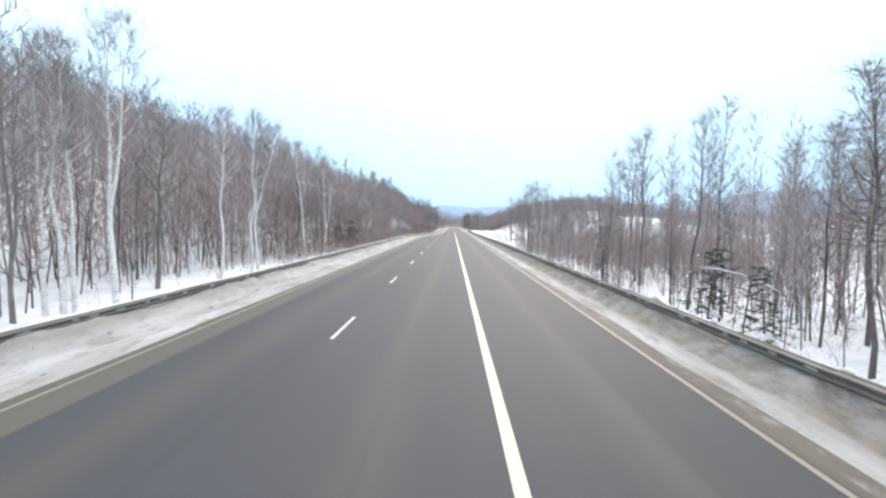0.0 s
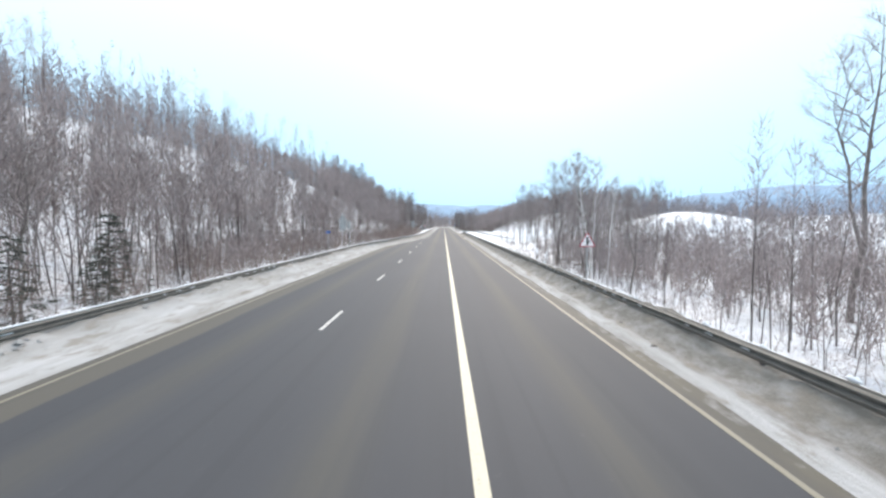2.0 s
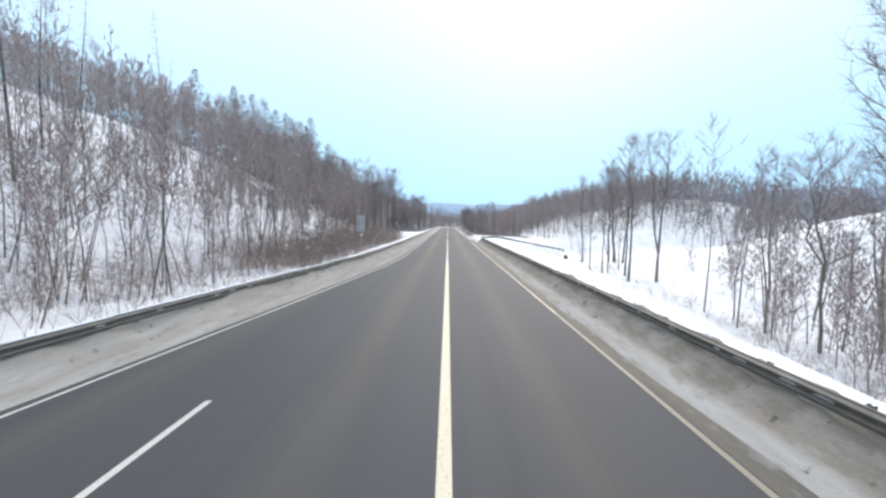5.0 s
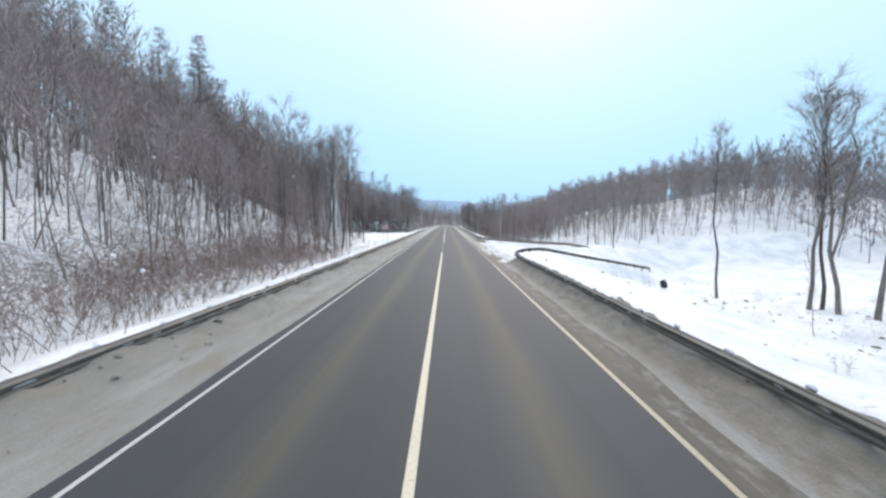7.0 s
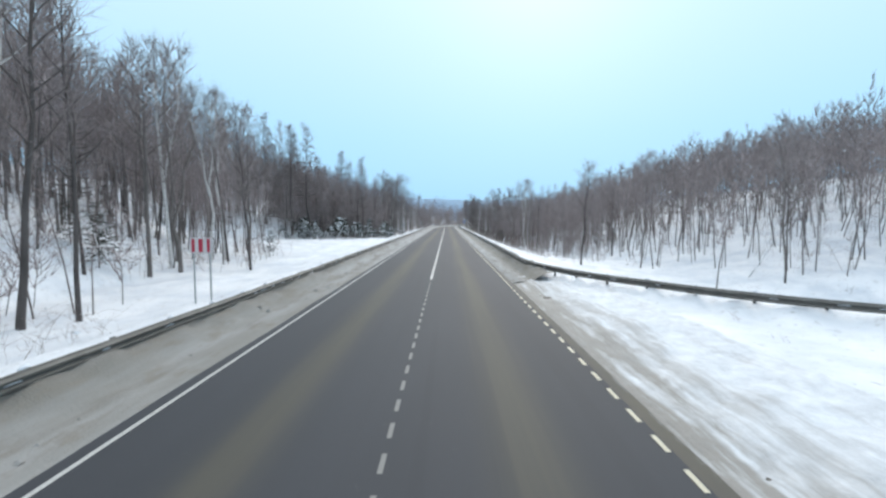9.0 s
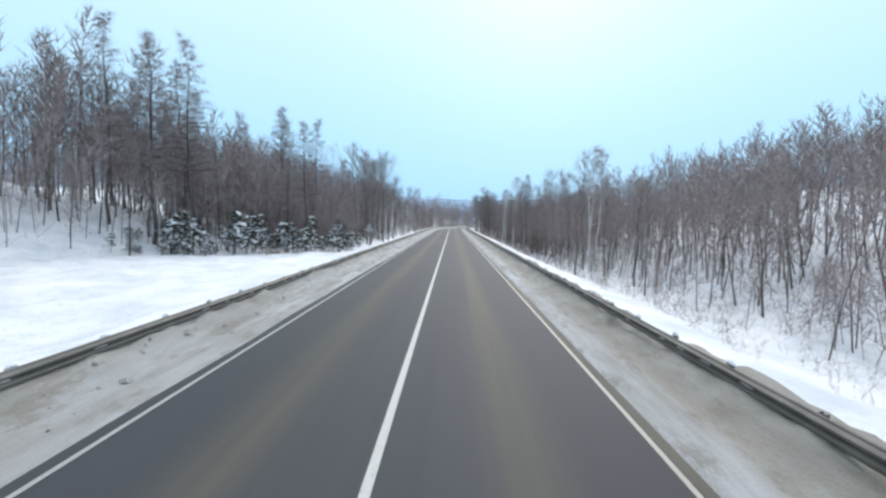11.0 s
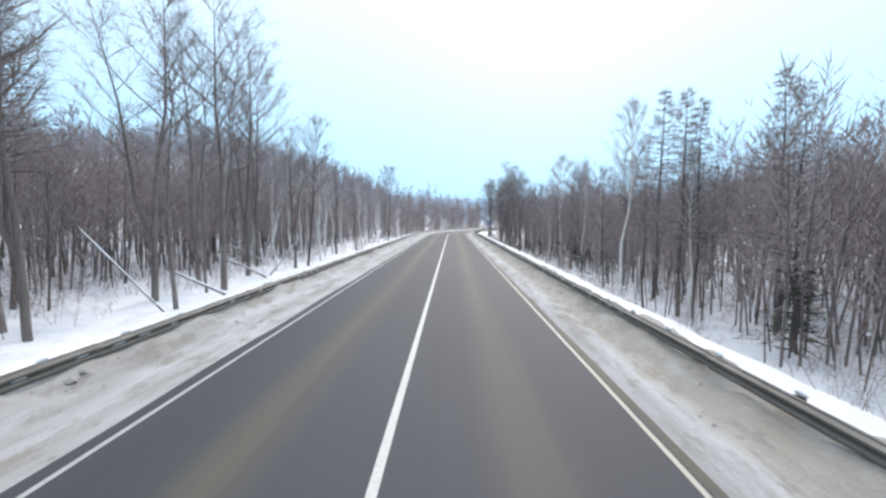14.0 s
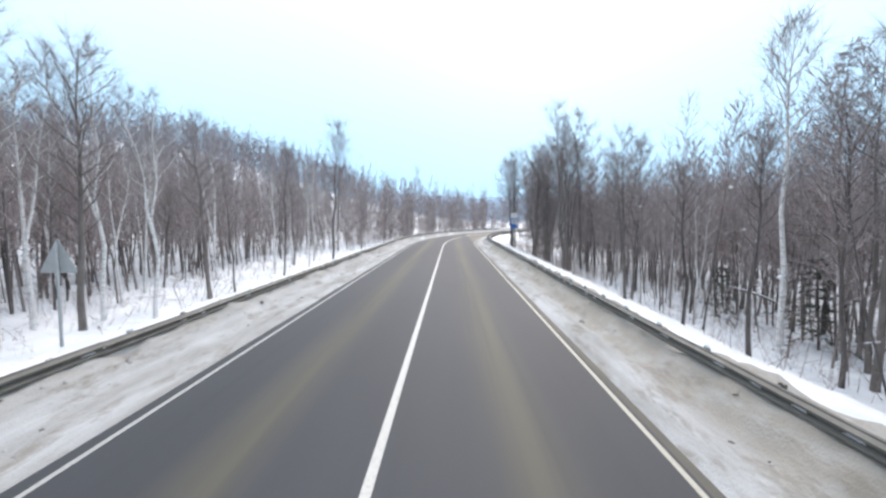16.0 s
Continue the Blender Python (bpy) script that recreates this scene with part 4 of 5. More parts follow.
stand([(GREYS, -17.5, 348.0, 17.5), (DARKS, -12.9, 348.9, 14.0), (BIRCHES, -13.5, 355.0, 11.0)])
stand([(LARCHES, 19.0, 331.0, 14.5), (LARCHES, 16.4, 326.5, 12.5), (BIRCHES, 15.2, 333.0, 9.5), (GREYS, -15.5, 322.0, 16.5), (GREYS, -14.2, 328.5, 15.5)])
for k in range(15):
    # tall rounded crowns in the hollow before the side road
    stand([(GREYS if k % 4 else DARKS, 20.0 + 17.0 * rng.random(), 112 + 2.6 * k + rng.uniform(-1.5, 1.5), rng.uniform(11.5, 15.5) if k % 4 else rng.uniform(9.0, 12.0))])
for k in range(18):
    # tall wood on the inside of the bend
    y = 372 + 3.4 * k
    stand([(GREYS if k % 3 else DARKS, float(centre_x(y)) + 13.5 + 8.0 * rng.random(), y, rng.uniform(9.5, 12.5))])
stand([(GREYS, 11.6 + 0.7 * k % 3.2, 388 + 2.1 * k, 15.2 - 0.25 * k) for k in range(9)])
stand([(GREYS, 10.6 + 0.4 * k, 396.5 + 2.6 * k, 12.5 - 0.3 * (k % 3)) for k in range(6)])
stand([(GREYS, 9.2, 406.0, 12.5), (DARKS, 10.0, 409.0, 12.0), (GREYS, 9.8, 412.0, 13.0), (GREYS, 10.6, 416.0, 12.5)])
stand([(LARCHES, 20.5, 21.8, 17.5), (LARCHES, 22.5, 25.5, 16.0), (DARKS, 19.5, 25.0, 12.0)])
stand([(LARCHES, -31.0, 194.0, 12.5), (LARCHES, -32.0, 198.5, 14.8), (LARCHES, -31.0, 202.5, 16.0), (LARCHES, -30.5, 208.0, 16.5), (LARCHES, -31.0, 216.0, 19.4), (LARCHES, -35.0, 190.0, 13.7), (LARCHES, -27.0, 205.0, 13.7), (LARCHES, -36.0, 199.0, 16.0), (LARCHES, -26.5, 213.0, 14.8), (LARCHES, -24.0, 219.0, 14.8)])


def near_tree(side, y):
    off = (edge_left(y) + clear_left(y) + (3.0 if 84 < y < 99 else 0.0) if side < 0 else edge_right(y)) + abs(rng.gauss(0, 1)) * 5.0
    x = float(centre_x(y)) + ((float(left_rail(y)) - 0.35 - off) if side < 0 else RAIL_R + 0.35 + off)
    if not free(x, y, 1.3):
        return
    taken.append((x, y))
    k = rng.random()
    tall = rng.uniform(0.75, 1.05)
    if side < 0:
        larch = 0.14 if 140 < y < 235 or 265 < y < 300 else 0.0
        birch = 0.3 if y < 60 else 0.16
    else:
        larch, birch = 0.0, (0.05 if y < 150 else 0.14)
    kind = LARCHES if k < larch else BIRCHES if k < larch + birch else GREYS if k < 0.52 else DARKS if k < 0.85 else SAPLINGS
    if side < 0 and 72 < y < 165:
        kind, tall = (GREYS if k < 0.15 else DARKS if k < 0.65 else SAPLINGS), rng.uniform(0.55, 0.85)
    if side < 0 and 160 < y < 232:
        kind, tall = (DARKS if k < 0.8 else BIRCHES), rng.uniform(0.5, 0.8)
    if side > 0 and y < 150:
        kind, tall = (GREYS if k < 0.25 else DARKS if k < 0.75 else SAPLINGS), rng.uniform(0.6, 0.9)
    if y > 325 or (side > 0 and y > 226):
        kind, tall = (kind if k > 0.2 else DARKS), rng.uniform(0.6, 0.9)
    plant(rng.choice(kind), x, y, tall, rng.uniform(0, 360), (rng.gauss(0, 1.5), rng.gauss(0, 1.5)))


for y in np.arange(5, 400, 7.0):
    near_tree(-1, float(y + rng.uniform(-1.2, 1.2)))
    if not 146 < y < 236:
        near_tree(1, float(y + rng.uniform(-1.2, 1.2)))


# ---- deeper woods as massed stuff ----
def brush_clump(seed, h):
    """A tangled clump of thin arching stems with many fine twigs."""
    r, g = random.Random(seed), Geo()
    for k in range(5):
        a = Vector((r.gauss(0, 0.45), r.gauss(0, 0.45), -0.1))
        lean = Vector((r.gauss(0, 0.34), r.gauss(0, 0.34), 1)) * h * r.uniform(0.5, 0.7)
        b = a + lean
        c = b + (lean.normalized() + Vector((r.gauss(0, 0.45), r.gauss(0, 0.45), 0))) * h * r.uniform(0.25, 0.5)
        g.sliver(a, b, 0.013, r)
        g.sliver(a.lerp(b, 0.85), c, 0.01, r)
        for w in range(7):
            s = a.lerp(b, r.uniform(0.25, 1.0)) if w < 4 else b.lerp(c, r.random())
            g.sliver(s, s + Vector((r.gauss(0, 0.6), r.gauss(0, 0.6), r.uniform(0.0, 0.8))) * h * 0.32, 0.009, r)
    return [(np.array(g.v), np.array(g.f, int))] * 2


def thicket(seed, h, r, start, spread, count, length, width, cone=False):
    """One slim tree: a bent stem, rising limbs and a haze of fine twigs along them."""
    g, t = Geo(), Geo()
    r_ = random.Random(seed)
    bend = Vector((r_.gauss(0, 0.05), r_.gauss(0, 0.05), 0)) * h
    sway = Vector((r_.gauss(0, 0.012), r_.gauss(0, 0.012), 0)) * h

    def stem(k):
        return Vector((0, 0, h * k)) + bend * k * k + sway * math.sin(5 * k)
    t.tube([Vector((0, 0, -0.4)), stem(0.3), stem(0.62), stem(1.0)], [r, r * 0.72, r * 0.3, 0.0], 3)
    limbs = count // 6
    az = r_.uniform(0, 6.28)
    for k in range(limbs):
        q = (k + r_.random()) / limbs
        az += 2.4 + r_.uniform(-0.6, 0.6)
        wide = spread * ((1.05 - q) if cone else (0.42 + 2.0 * q * (1 - q)) * (1.0 if q < 0.75 else 2.5 - 2 * q))
        up = r_.uniform(-0.15, 0.15) if cone else r_.uniform(0.25, 0.85) + 0.4 * q
        a = stem(start + (0.97 - start) * q)
        d = limb_dir(az, up)
        e = a + d * wide * r_.uniform(0.6, 1.15)
        g.sliver(a, e, width * 1.2, r_)
        for w in range(5):
            p = a.lerp(e, r_.uniform(0.15, 1.0))
            rise = r_.uniform(-0.3, 0.3) if cone else r_.uniform(0.1, 1.3)
            td = (d * 0.4 + Vector((r_.gauss(0, 0.45), r_.gauss(0, 0.45), rise))).normalized()
            g.sliver(p, p + td * length * r_.uniform(0.35, 1.05) * (1.15 - 0.5 * q), width, r_)
    return [(np.array(s.v), np.array([(f[0], f[i], f[i + 1]) for f in s.f for i in range(1, len(f) - 1)], int)) for s in (t, g)]


MID_BROAD = [thicket(100 + k, 11 + 0.8 * k, 0.075, 0.28 + 0.03 * k, 2.2, 240, 1.45, 0.0165) for k in range(6)]
MID_SLIM = [thicket(200 + k, 7.5 + 0.8 * k, 0.05, 0.17 + 0.03 * k, 1.6, 204, 1.25, 0.0145) for k in range(6)]
MID_LARCH = [thicket(300 + k, 19 + k, 0.15, 0.3, 2.8, 440, 0.8, 0.017, True) for k in range(3)]
BACK_LOW = [thicket(700 + k, 9.5 + 0.8 * k, 0.055, 0.08 + 0.02 * k, 2.3, 174, 1.8, 0.034) for k in range(7)]
BACK_TALL = [thicket(750 + k, 11.5 + 0.6 * k, 0.085, 0.46 + 0.02 * k, 2.1, 168, 1.8, 0.037) for k in range(7)]
FAR_BROAD = [thicket(500 + k, 11 + 0.9 * k, 0.1, 0.25, 2.8, 66, 2.2, 0.075) for k in range(6)]
FAR_LARCH = [thicket(600 + k, 18 + k, 0.15, 0.28, 2.7, 110, 1.2, 0.04, True) for k in range(2)]
SCRUB = [thicket(850 + k, 3.6 + 0.35 * k, 0.03, 0.22, 1.7, 126, 1.15, 0.026) for k in range(6)]
CANOPY = [thicket(900 + k, 8.6 + 0.7 * k, 0.1, 0.24 + 0.02 * k, 2.5, 210, 1.5, 0.031) for k in range(6)]
BRUSH = [brush_clump(400 + k, 1.2 + 0.35 * k) for k in range(8)]


def massed(name, spots, label, category, mats, parts=("trunk", "crown"), clumps=0):
    """spots: (template, x, y, scale, turn); all joined into one trunk part and one crown part."""
    top = tagged(new(name), label, category, kind="stuff")
    for which, (nm, mat) in enumerate(zip(parts, mats)):
        vs, fs, base = [], [], 0
        for tp, x, y, s, a in spots:
            v, f = tp[which]
            c, q = math.cos(a) * s, math.sin(a) * s
            z = float(ground_z(x, y)) - 0.05
            lx, ly = 0.09 * math.sin(37.1 * x + a), 0.09 * math.sin(23.7 * y + 2 * a)
            vs.append(np.stack([v[:, 0] * c - v[:, 1] * q + x + lx * v[:, 2], v[:, 0] * q + v[:, 1] * c + y + ly * v[:, 2], v[:, 2] * s + z], -1))
            fs.append(f + base)
            base += len(v)
        pts = np.concatenate(vs)
        ob = new(nm, quads(nm, pts, np.concatenate(fs), mat, True))
        ob.parent = top
        tagged(ob, kind="stuff")
    if clumps:
        # small clots of snow caught on the twigs
        r = np.random.RandomState(len(spots))
        at = pts[r.randint(0, len(pts) // 3, clumps) * 3 + 2]
        ico = np.array([(1, 0, 0), (0, 1, 0), (-1, 0, 0), (0, -1, 0), (0, 0, 0.7), (0, 0, -0.5)])
        tri = np.array([(0, 1, 4), (1, 2, 4), (2, 3, 4), (3, 0, 4), (1, 0, 5), (2, 1, 5), (3, 2, 5), (0, 3, 5)])
        v = at[:, None] + ico[None] * (0.03 + 0.1 * r.rand(clumps, 1, 1) ** 3) * r.uniform(0.7, 1.5, (clumps, 1, 3))
        f = tri[None] + 6 * np.arange(clumps)[:, None, None]
        ob = new("snow_clots", quads("snow_clots", v.reshape(-1, 3), f.reshape(-1, 3), CLEAN_SNOW, True))
        ob.parent = top
        tagged(ob, "white clots of snow", kind="stuff")


rng = random.Random(23)


def left_spot(depth0, depth1, power, y0, y1):
    y = rng.uniform(y0, y1)
    depth = depth0 + rng.random() ** power * (depth1 - depth0)
    return float(centre_x(y) + left_rail(y)) - edge_left(y) - depth, y


def right_spot(depth0, depth1, power, y0, y1):
    y = rng.uniform(y0, y1)
    depth = depth0 + rng.random() ** power * (depth1 - depth0)
    return float(centre_x(y)) + RAIL_R + edge_right(y) + depth, y


def left_scale(y):
    return float(np.interp(y, [66, 74, 160, 168, 228, 236, 318, 332], [0.9, 0.72, 0.6, 0.56, 0.8, 1.0, 0.92, 0.8]))


hill, far_l, right_wood, far_r, brush = [], [], [], [], []
for k in range(500):
    x, y = left_spot(0.5, 15, 1.0, 0, 250) if k < 260 else left_spot(0.5, 13, 1.0, 250, 430)
    x -= clear_left(y) + (1.5 if y < 66 else 3.5 if y > 318 else 0.0)
    q = rng.random()
    kind = MID_LARCH if q < (0.1 if 140 < y < 300 else 0.0) else MID_BROAD if q < 0.5 else MID_SLIM
    hill.append((rng.choice(kind), x, y, rng.uniform(0.7, 1.05) * left_scale(y), rng.uniform(0, 6.28)))
for k in range(1600):
    x, y = left_spot(9, 50, 1.0, 0, 255) if k < 850 else left_spot(6, 44, 1.2, 250, 500) if k < 1350 else left_spot(5, 30, 1.1, 262, 350)
    x -= clear_left(y)
    tall = 162 < y < 262
    hill.append((rng.choice(BACK_TALL if tall or rng.random() < (0.75 if y < 162 else 0.3) else BACK_LOW), x, y, rng.uniform(0.75, 1.1) * left_scale(y), rng.uniform(0, 6.28)))
for k in range(1800):
    x, y = left_spot(42, 150, 1.1, 30, 300) if k < 1400 else left_spot(40, 110, 1.2, 290, 620)
    far_l.append((rng.choice(FAR_LARCH if rng.random() < (0.16 if y > 120 else 0.05) else FAR_BROAD), x, y, rng.uniform(0.7, 1.1), rng.uniform(0, 6.28)))
while len(right_wood) < 560:
    x, y = right_spot(0.5, 14, 1.0, 0, 430) if rng.random() < 0.55 else right_spot(0.5, 12, 1.0, 290, 430)
    if 146 < y < 236:
        continue
    right_wood.append((rng.choice(MID_BROAD if rng.random() < 0.45 else MID_SLIM), x, y, rng.uniform(0.65, 1.05) * (0.82 if y < 320 else 0.98), rng.uniform(0, 6.28)))
while len(right_wood) < 1900:
    x, y = right_spot(9, 46, 1.1, 0, 560) if rng.random() < 0.45 else right_spot(6, 40, 1.2, 250, 470)
    if 146 < y < 232:
        x = rng.uniform(62, 115)
        if y < 200:
            continue
    if y < 146 and rng.random() < 0.5:
        continue
    tall = 180 < y < 285
    right_wood.append((rng.choice(BACK_TALL if tall else CANOPY if y > 285 and rng.random() < 0.6 else BACK_LOW), x, y, rng.uniform(0.65, 1.0) * (0.78 if tall else 0.85 if y < 315 else 1.02), rng.uniform(0, 6.28)))
while len(far_r) < 1100:
    x, y = right_spot(38, 120, 1.1, 0, 620)
    if y < 146 and x > 85:
        continue
    if 146 < y < 232:
        x = rng.uniform(60, 135)
        if y < 185 and x < 75:
            continue
    far_r.append((rng.choice(FAR_BROAD), x, y, rng.uniform(0.5, 0.8), rng.uniform(0, 6.28)))
for k in range(3300):
    side = rng.random()
    if side < 0.68:
        x, y = left_spot(-1.5, 60, 1.2, 40, 240) if side < 0.38 else left_spot(-1.0, 26, 1.2, 0, 440)
        x -= clear_left(y)
    else:
        x, y = right_spot(-1.0, 28, 1.2, 0, 440)
        if 146 < y < 232:
            if rng.random() < 0.75:
                brush.append((BRUSH[0], rng.uniform(9, 50), y, rng.uniform(0.22, 0.5), rng.uniform(0, 6.28)))
            continue
    brush.append((rng.choice(BRUSH), x, y, rng.uniform(0.6, 1.3), rng.uniform(0, 6.28)))
for k in range(400):
    y = 232 + 34 * rng.random() if k < 190 else rng.uniform(240, 300)
    x = 22 + 50 * rng.random() if k < 190 else rng.uniform(40, 85)
    right_wood.append((rng.choice(BACK_TALL), float(x), y, rng.uniform(0.65, 0.9) * 0.78, rng.uniform(0, 6.28)))
for k in range(480):
    x, y = left_spot(1.0, 46, 1.2, 58, 168) if k < 320 else left_spot(0.3, 13, 1.1, 66, 168)
    hill.append((rng.choice(BACK_LOW if k % 5 == 0 else BACK_TALL), x, y, rng.uniform(0.7, 1.0) * left_scale(y), rng.uniform(0, 6.28)))
for k in range(200):
    x, y = left_spot(8.0, 30, 1.0, 182, 226) if k < 110 else left_spot(0.5, 13, 1.0, 172, 214)
    hill.append((rng.choice(BACK_TALL), x, y, rng.uniform(0.72, 0.94) if k < 110 else rng.uniform(0.45, 0.65), rng.uniform(0, 6.28)))
for k in range(110):
    x, y = left_spot(0.0, 20, 1.0, 150, 215)
    hill.append((rng.choice(MID_SLIM if k % 2 else BACK_TALL), x, y, rng.uniform(0.5, 0.75), rng.uniform(0, 6.28)))
for k in range(520):
    y = rng.uniform(58, 168)
    right_wood.append((rng.choice(SCRUB), rng.uniform(19, 30) if k % 3 == 0 and y < 146 else rng.uniform(28, 64), y, rng.uniform(0.75, 1.2), rng.uniform(0, 6.28)))
for k in range(60):
    x, y = left_spot(-2.0, 8, 1.0, 192, 222)
    hill.append((rng.choice(MID_SLIM if k % 2 else SCRUB), x, y, rng.uniform(0.55, 0.95), rng.uniform(0, 6.28)))
    brush.append((rng.choice(BRUSH[:4]), float(left_rail(y)) - rng.uniform(1.8, 7.0), y - 6, rng.uniform(0.25, 0.6), rng.uniform(0, 6.28)))
for k in range(34):
    right_wood.append((rng.choice(MID_BROAD), rng.uniform(20, 38), rng.uniform(112, 158), rng.uniform(0.85, 1.15), rng.uniform(0, 6.28)))
for k in range(110):
    right_wood.append((rng.choice(BACK_LOW), rng.uniform(20, 52), rng.uniform(75, 150), rng.uniform(0.33, 0.5), rng.uniform(0, 6.28)))
for k in range(34):
    right_wood.append((rng.choice(MID_BROAD if k % 2 else MID_SLIM), rng.uniform(15.5, 29), rng.uniform(17, 36), rng.uniform(0.8, 1.2), rng.uniform(0, 6.28)))
for k in range(240):
    y = rng.uniform(240, 400)
    brush.append((rng.choice(BRUSH[:4]), float(centre_x(y)) + RAIL_R + rng.uniform(2.2, 7.0), y, rng.uniform(0.3, 0.7), rng.uniform(0, 6.28)))
for k in range(220):
    y = rng.uniform(40, 150)
    x = RAIL_R + 15 + 30 * rng.random()
    right_wood.append((rng.choice(BACK_LOW if k % 2 else BACK_TALL), x, y, rng.uniform(0.4, 0.7), rng.uniform(0, 6.28)))
for k in range(210):
    x, y = right_spot(5.5, 24, 1.0, 268, 300) if k < 60 else right_spot(2.5, 22, 1.0, 325, 400)
    right_wood.append((rng.choice(CANOPY), x, y, rng.uniform(0.7, 0.95), rng.uniform(0, 6.28)))
for k in range(260):
    x, y = right_spot(2.5, 16, 1.0, 300, 405)
    if k % 2:
        right_wood.append((rng.choice(CANOPY), x, y, rng.uniform(0.6, 0.85), rng.uniform(0, 6.28)))
    x, y = left_spot(7.0, 26, 1.0, 296, 400)
    hill.append((rng.choice(BACK_LOW if y < 318 else CANOPY), x - clear_left(y), y, rng.uniform(0.75, 1.05), rng.uniform(0, 6.28)))
for k in range(150):
    # low dark growth behind the young spruces
    f = rng.random()
    x, y = -34 + 20 * f, 296 + 10 * f + rng.uniform(0, 12)
    hill.append((rng.choice(SCRUB if k % 2 else BACK_LOW), x, y, rng.uniform(0.8, 1.2) if k % 2 else rng.uniform(0.5, 0.8), rng.uniform(0, 6.28)))
for k in range(90):
    right_wood.append((rng.choice(SCRUB), rng.uniform(17.5, 34), rng.uniform(24, 72), rng.uniform(0.6, 1.1), rng.uniform(0, 6.28)))
for k in range(110):
    y = rng.uniform(22, 75)
    right_wood.append((rng.choice(MID_BROAD), rng.uniform(18, 42), y, rng.uniform(0.7, 1.05), rng.uniform(0, 6.28)))
for k in range(170):
    x, y = left_spot(1.8, 16, 1.0, 14, 66)
    hill.append((rng.choice(MID_SLIM if k % 2 else BACK_LOW), x, y, rng.uniform(0.8, 1.1), rng.uniform(0, 6.28)))
for k in range(430):
    x, y = left_spot(1.0, 26, 1.1, 412, 520) if k < 200 else left_spot(5.0, 24, 1.0, 335, 420)
    hill.append((rng.choice(BACK_LOW if y > 400 else CANOPY), x, y, rng.uniform(0.7, 1.0), rng.uniform(0, 6.28)))
for k in range(900):
    y = rng.uniform(130, 330) if k < 380 else rng.uniform(185, 320)
    x = rng.uniform(75, 230) if k < 380 else rng.uniform(55, 115)
    far_r.append((rng.choice(FAR_BROAD), x, y, rng.uniform(0.6, 0.9), rng.uniform(0, 6.28)))
for k in range(46):
    x, y = left_spot(16, 46, 1.0, 84, 165)
    hill.append((rng.choice(MID_LARCH if k % 3 == 0 else MID_BROAD), x, y, rng.uniform(0.75, 0.95) if k % 3 == 0 else rng.uniform(0.95, 1.2), rng.uniform(0, 6.28)))
for k in range(90):
    # dead weeds round the trees in the field
    brush.append((rng.choice(BRUSH[:3]), rng.gauss(27, 4), rng.gauss(191, 8), rng.uniform(0.25, 0.6), rng.uniform(0, 6.28)))
for k in range(150):
    x, y = left_spot(0.5, 24, 1.0, 60, 124)
    hill.append((rng.choice(BACK_TALL if k % 3 else BACK_LOW), x, y, rng.uniform(0.6, 0.85), rng.uniform(0, 6.28)))
for k in range(30):
    right_wood.append((rng.choice(BACK_LOW), rng.uniform(10.0, 17.0), rng.uniform(393, 420), rng.uniform(0.7, 1.0), rng.uniform(0, 6.28)))
    brush.append((rng.choice(BRUSH), rng.uniform(8.6, 12.0), rng.uniform(390, 414), rng.uniform(0.6, 1.1), rng.uniform(0, 6.28)))
for k in range(90):
    # wood closing the view beyond the bend
    x, y = left_spot(0.5, 16, 1.0, 424, 505)
    hill.append((rng.choice(BACK_LOW), x, y, rng.uniform(0.8, 1.1), rng.uniform(0, 6.28)))
    x, y = left_spot(-1.2, 6, 1.0, 405, 480)
    hill.append((rng.choice(SCRUB), x, y, rng.uniform(0.4, 0.8), rng.uniform(0, 6.28)))
for k in range(100):
    hill.append((rng.choice(CANOPY), rng.uniform(-48, -26), rng.uniform(216, 258), rng.uniform(0.95, 1.35), rng.uniform(0, 6.28)))
for k in range(80):
    y = rng.uniform(226, 258)
    hill.append((rng.choice(BACK_TALL if k % 3 else MID_BROAD), rng.uniform(-48, -21), y, rng.uniform(1.0, 1.3), rng.uniform(0, 6.28)))
for k in range(44):
    hill.append((rng.choice(BACK_TALL if k % 2 else CANOPY), rng.uniform(-56, -33), rng.uniform(284, 304), rng.uniform(1.2, 1.5), rng.uniform(0, 6.28)))
    x, y = right_spot(1.5, 16, 1.0, 261, 280)
    right_wood.append((rng.choice(SCRUB), x, y, rng.uniform(0.5, 0.9), rng.uniform(0, 6.28)))
for k in range(110):
    y = rng.uniform(292, 335)
    hill.append((rng.choice(BACK_TALL if k % 3 else MID_BROAD), rng.uniform(-52, -20), y, rng.uniform(0.8, 1.08), rng.uniform(0, 6.28)))
for k in range(1400):
    far_l.append((rng.choice(FAR_BROAD), rng.uniform(-250, -38), rng.uniform(430, 600), rng.uniform(0.85, 1.2), rng.uniform(0, 6.28)))
for k in range(50):
    y = rng.uniform(228, 262)
    right_wood.append((rng.choice(BACK_TALL), 18 + 26 * rng.random(), y, rng.uniform(0.5, 0.75), rng.uniform(0, 6.28)))
for k in range(800):
    x, y = left_spot(0.5, 12, 1.0, 288, 370) if k % 2 else right_spot(0.5, 12, 1.0, 262, 400)
    brush.append((rng.choice(BRUSH), x, y, rng.uniform(0.4, 0.9), rng.uniform(0, 6.28)))
for k in range(1100):
    y = rng.uniform(40, 150)
    if k % 5 < 3:
        x = float(left_rail(y)) - 2.4 - 9 * rng.random() ** 1.3
    else:
        x = RAIL_R + 4.5 + 12 * rng.random()
    brush.append((rng.choice(BRUSH), x, y, rng.uniform(0.5, 1.1) * (1.0 if x < 0 else 0.6), rng.uniform(0, 6.28)))
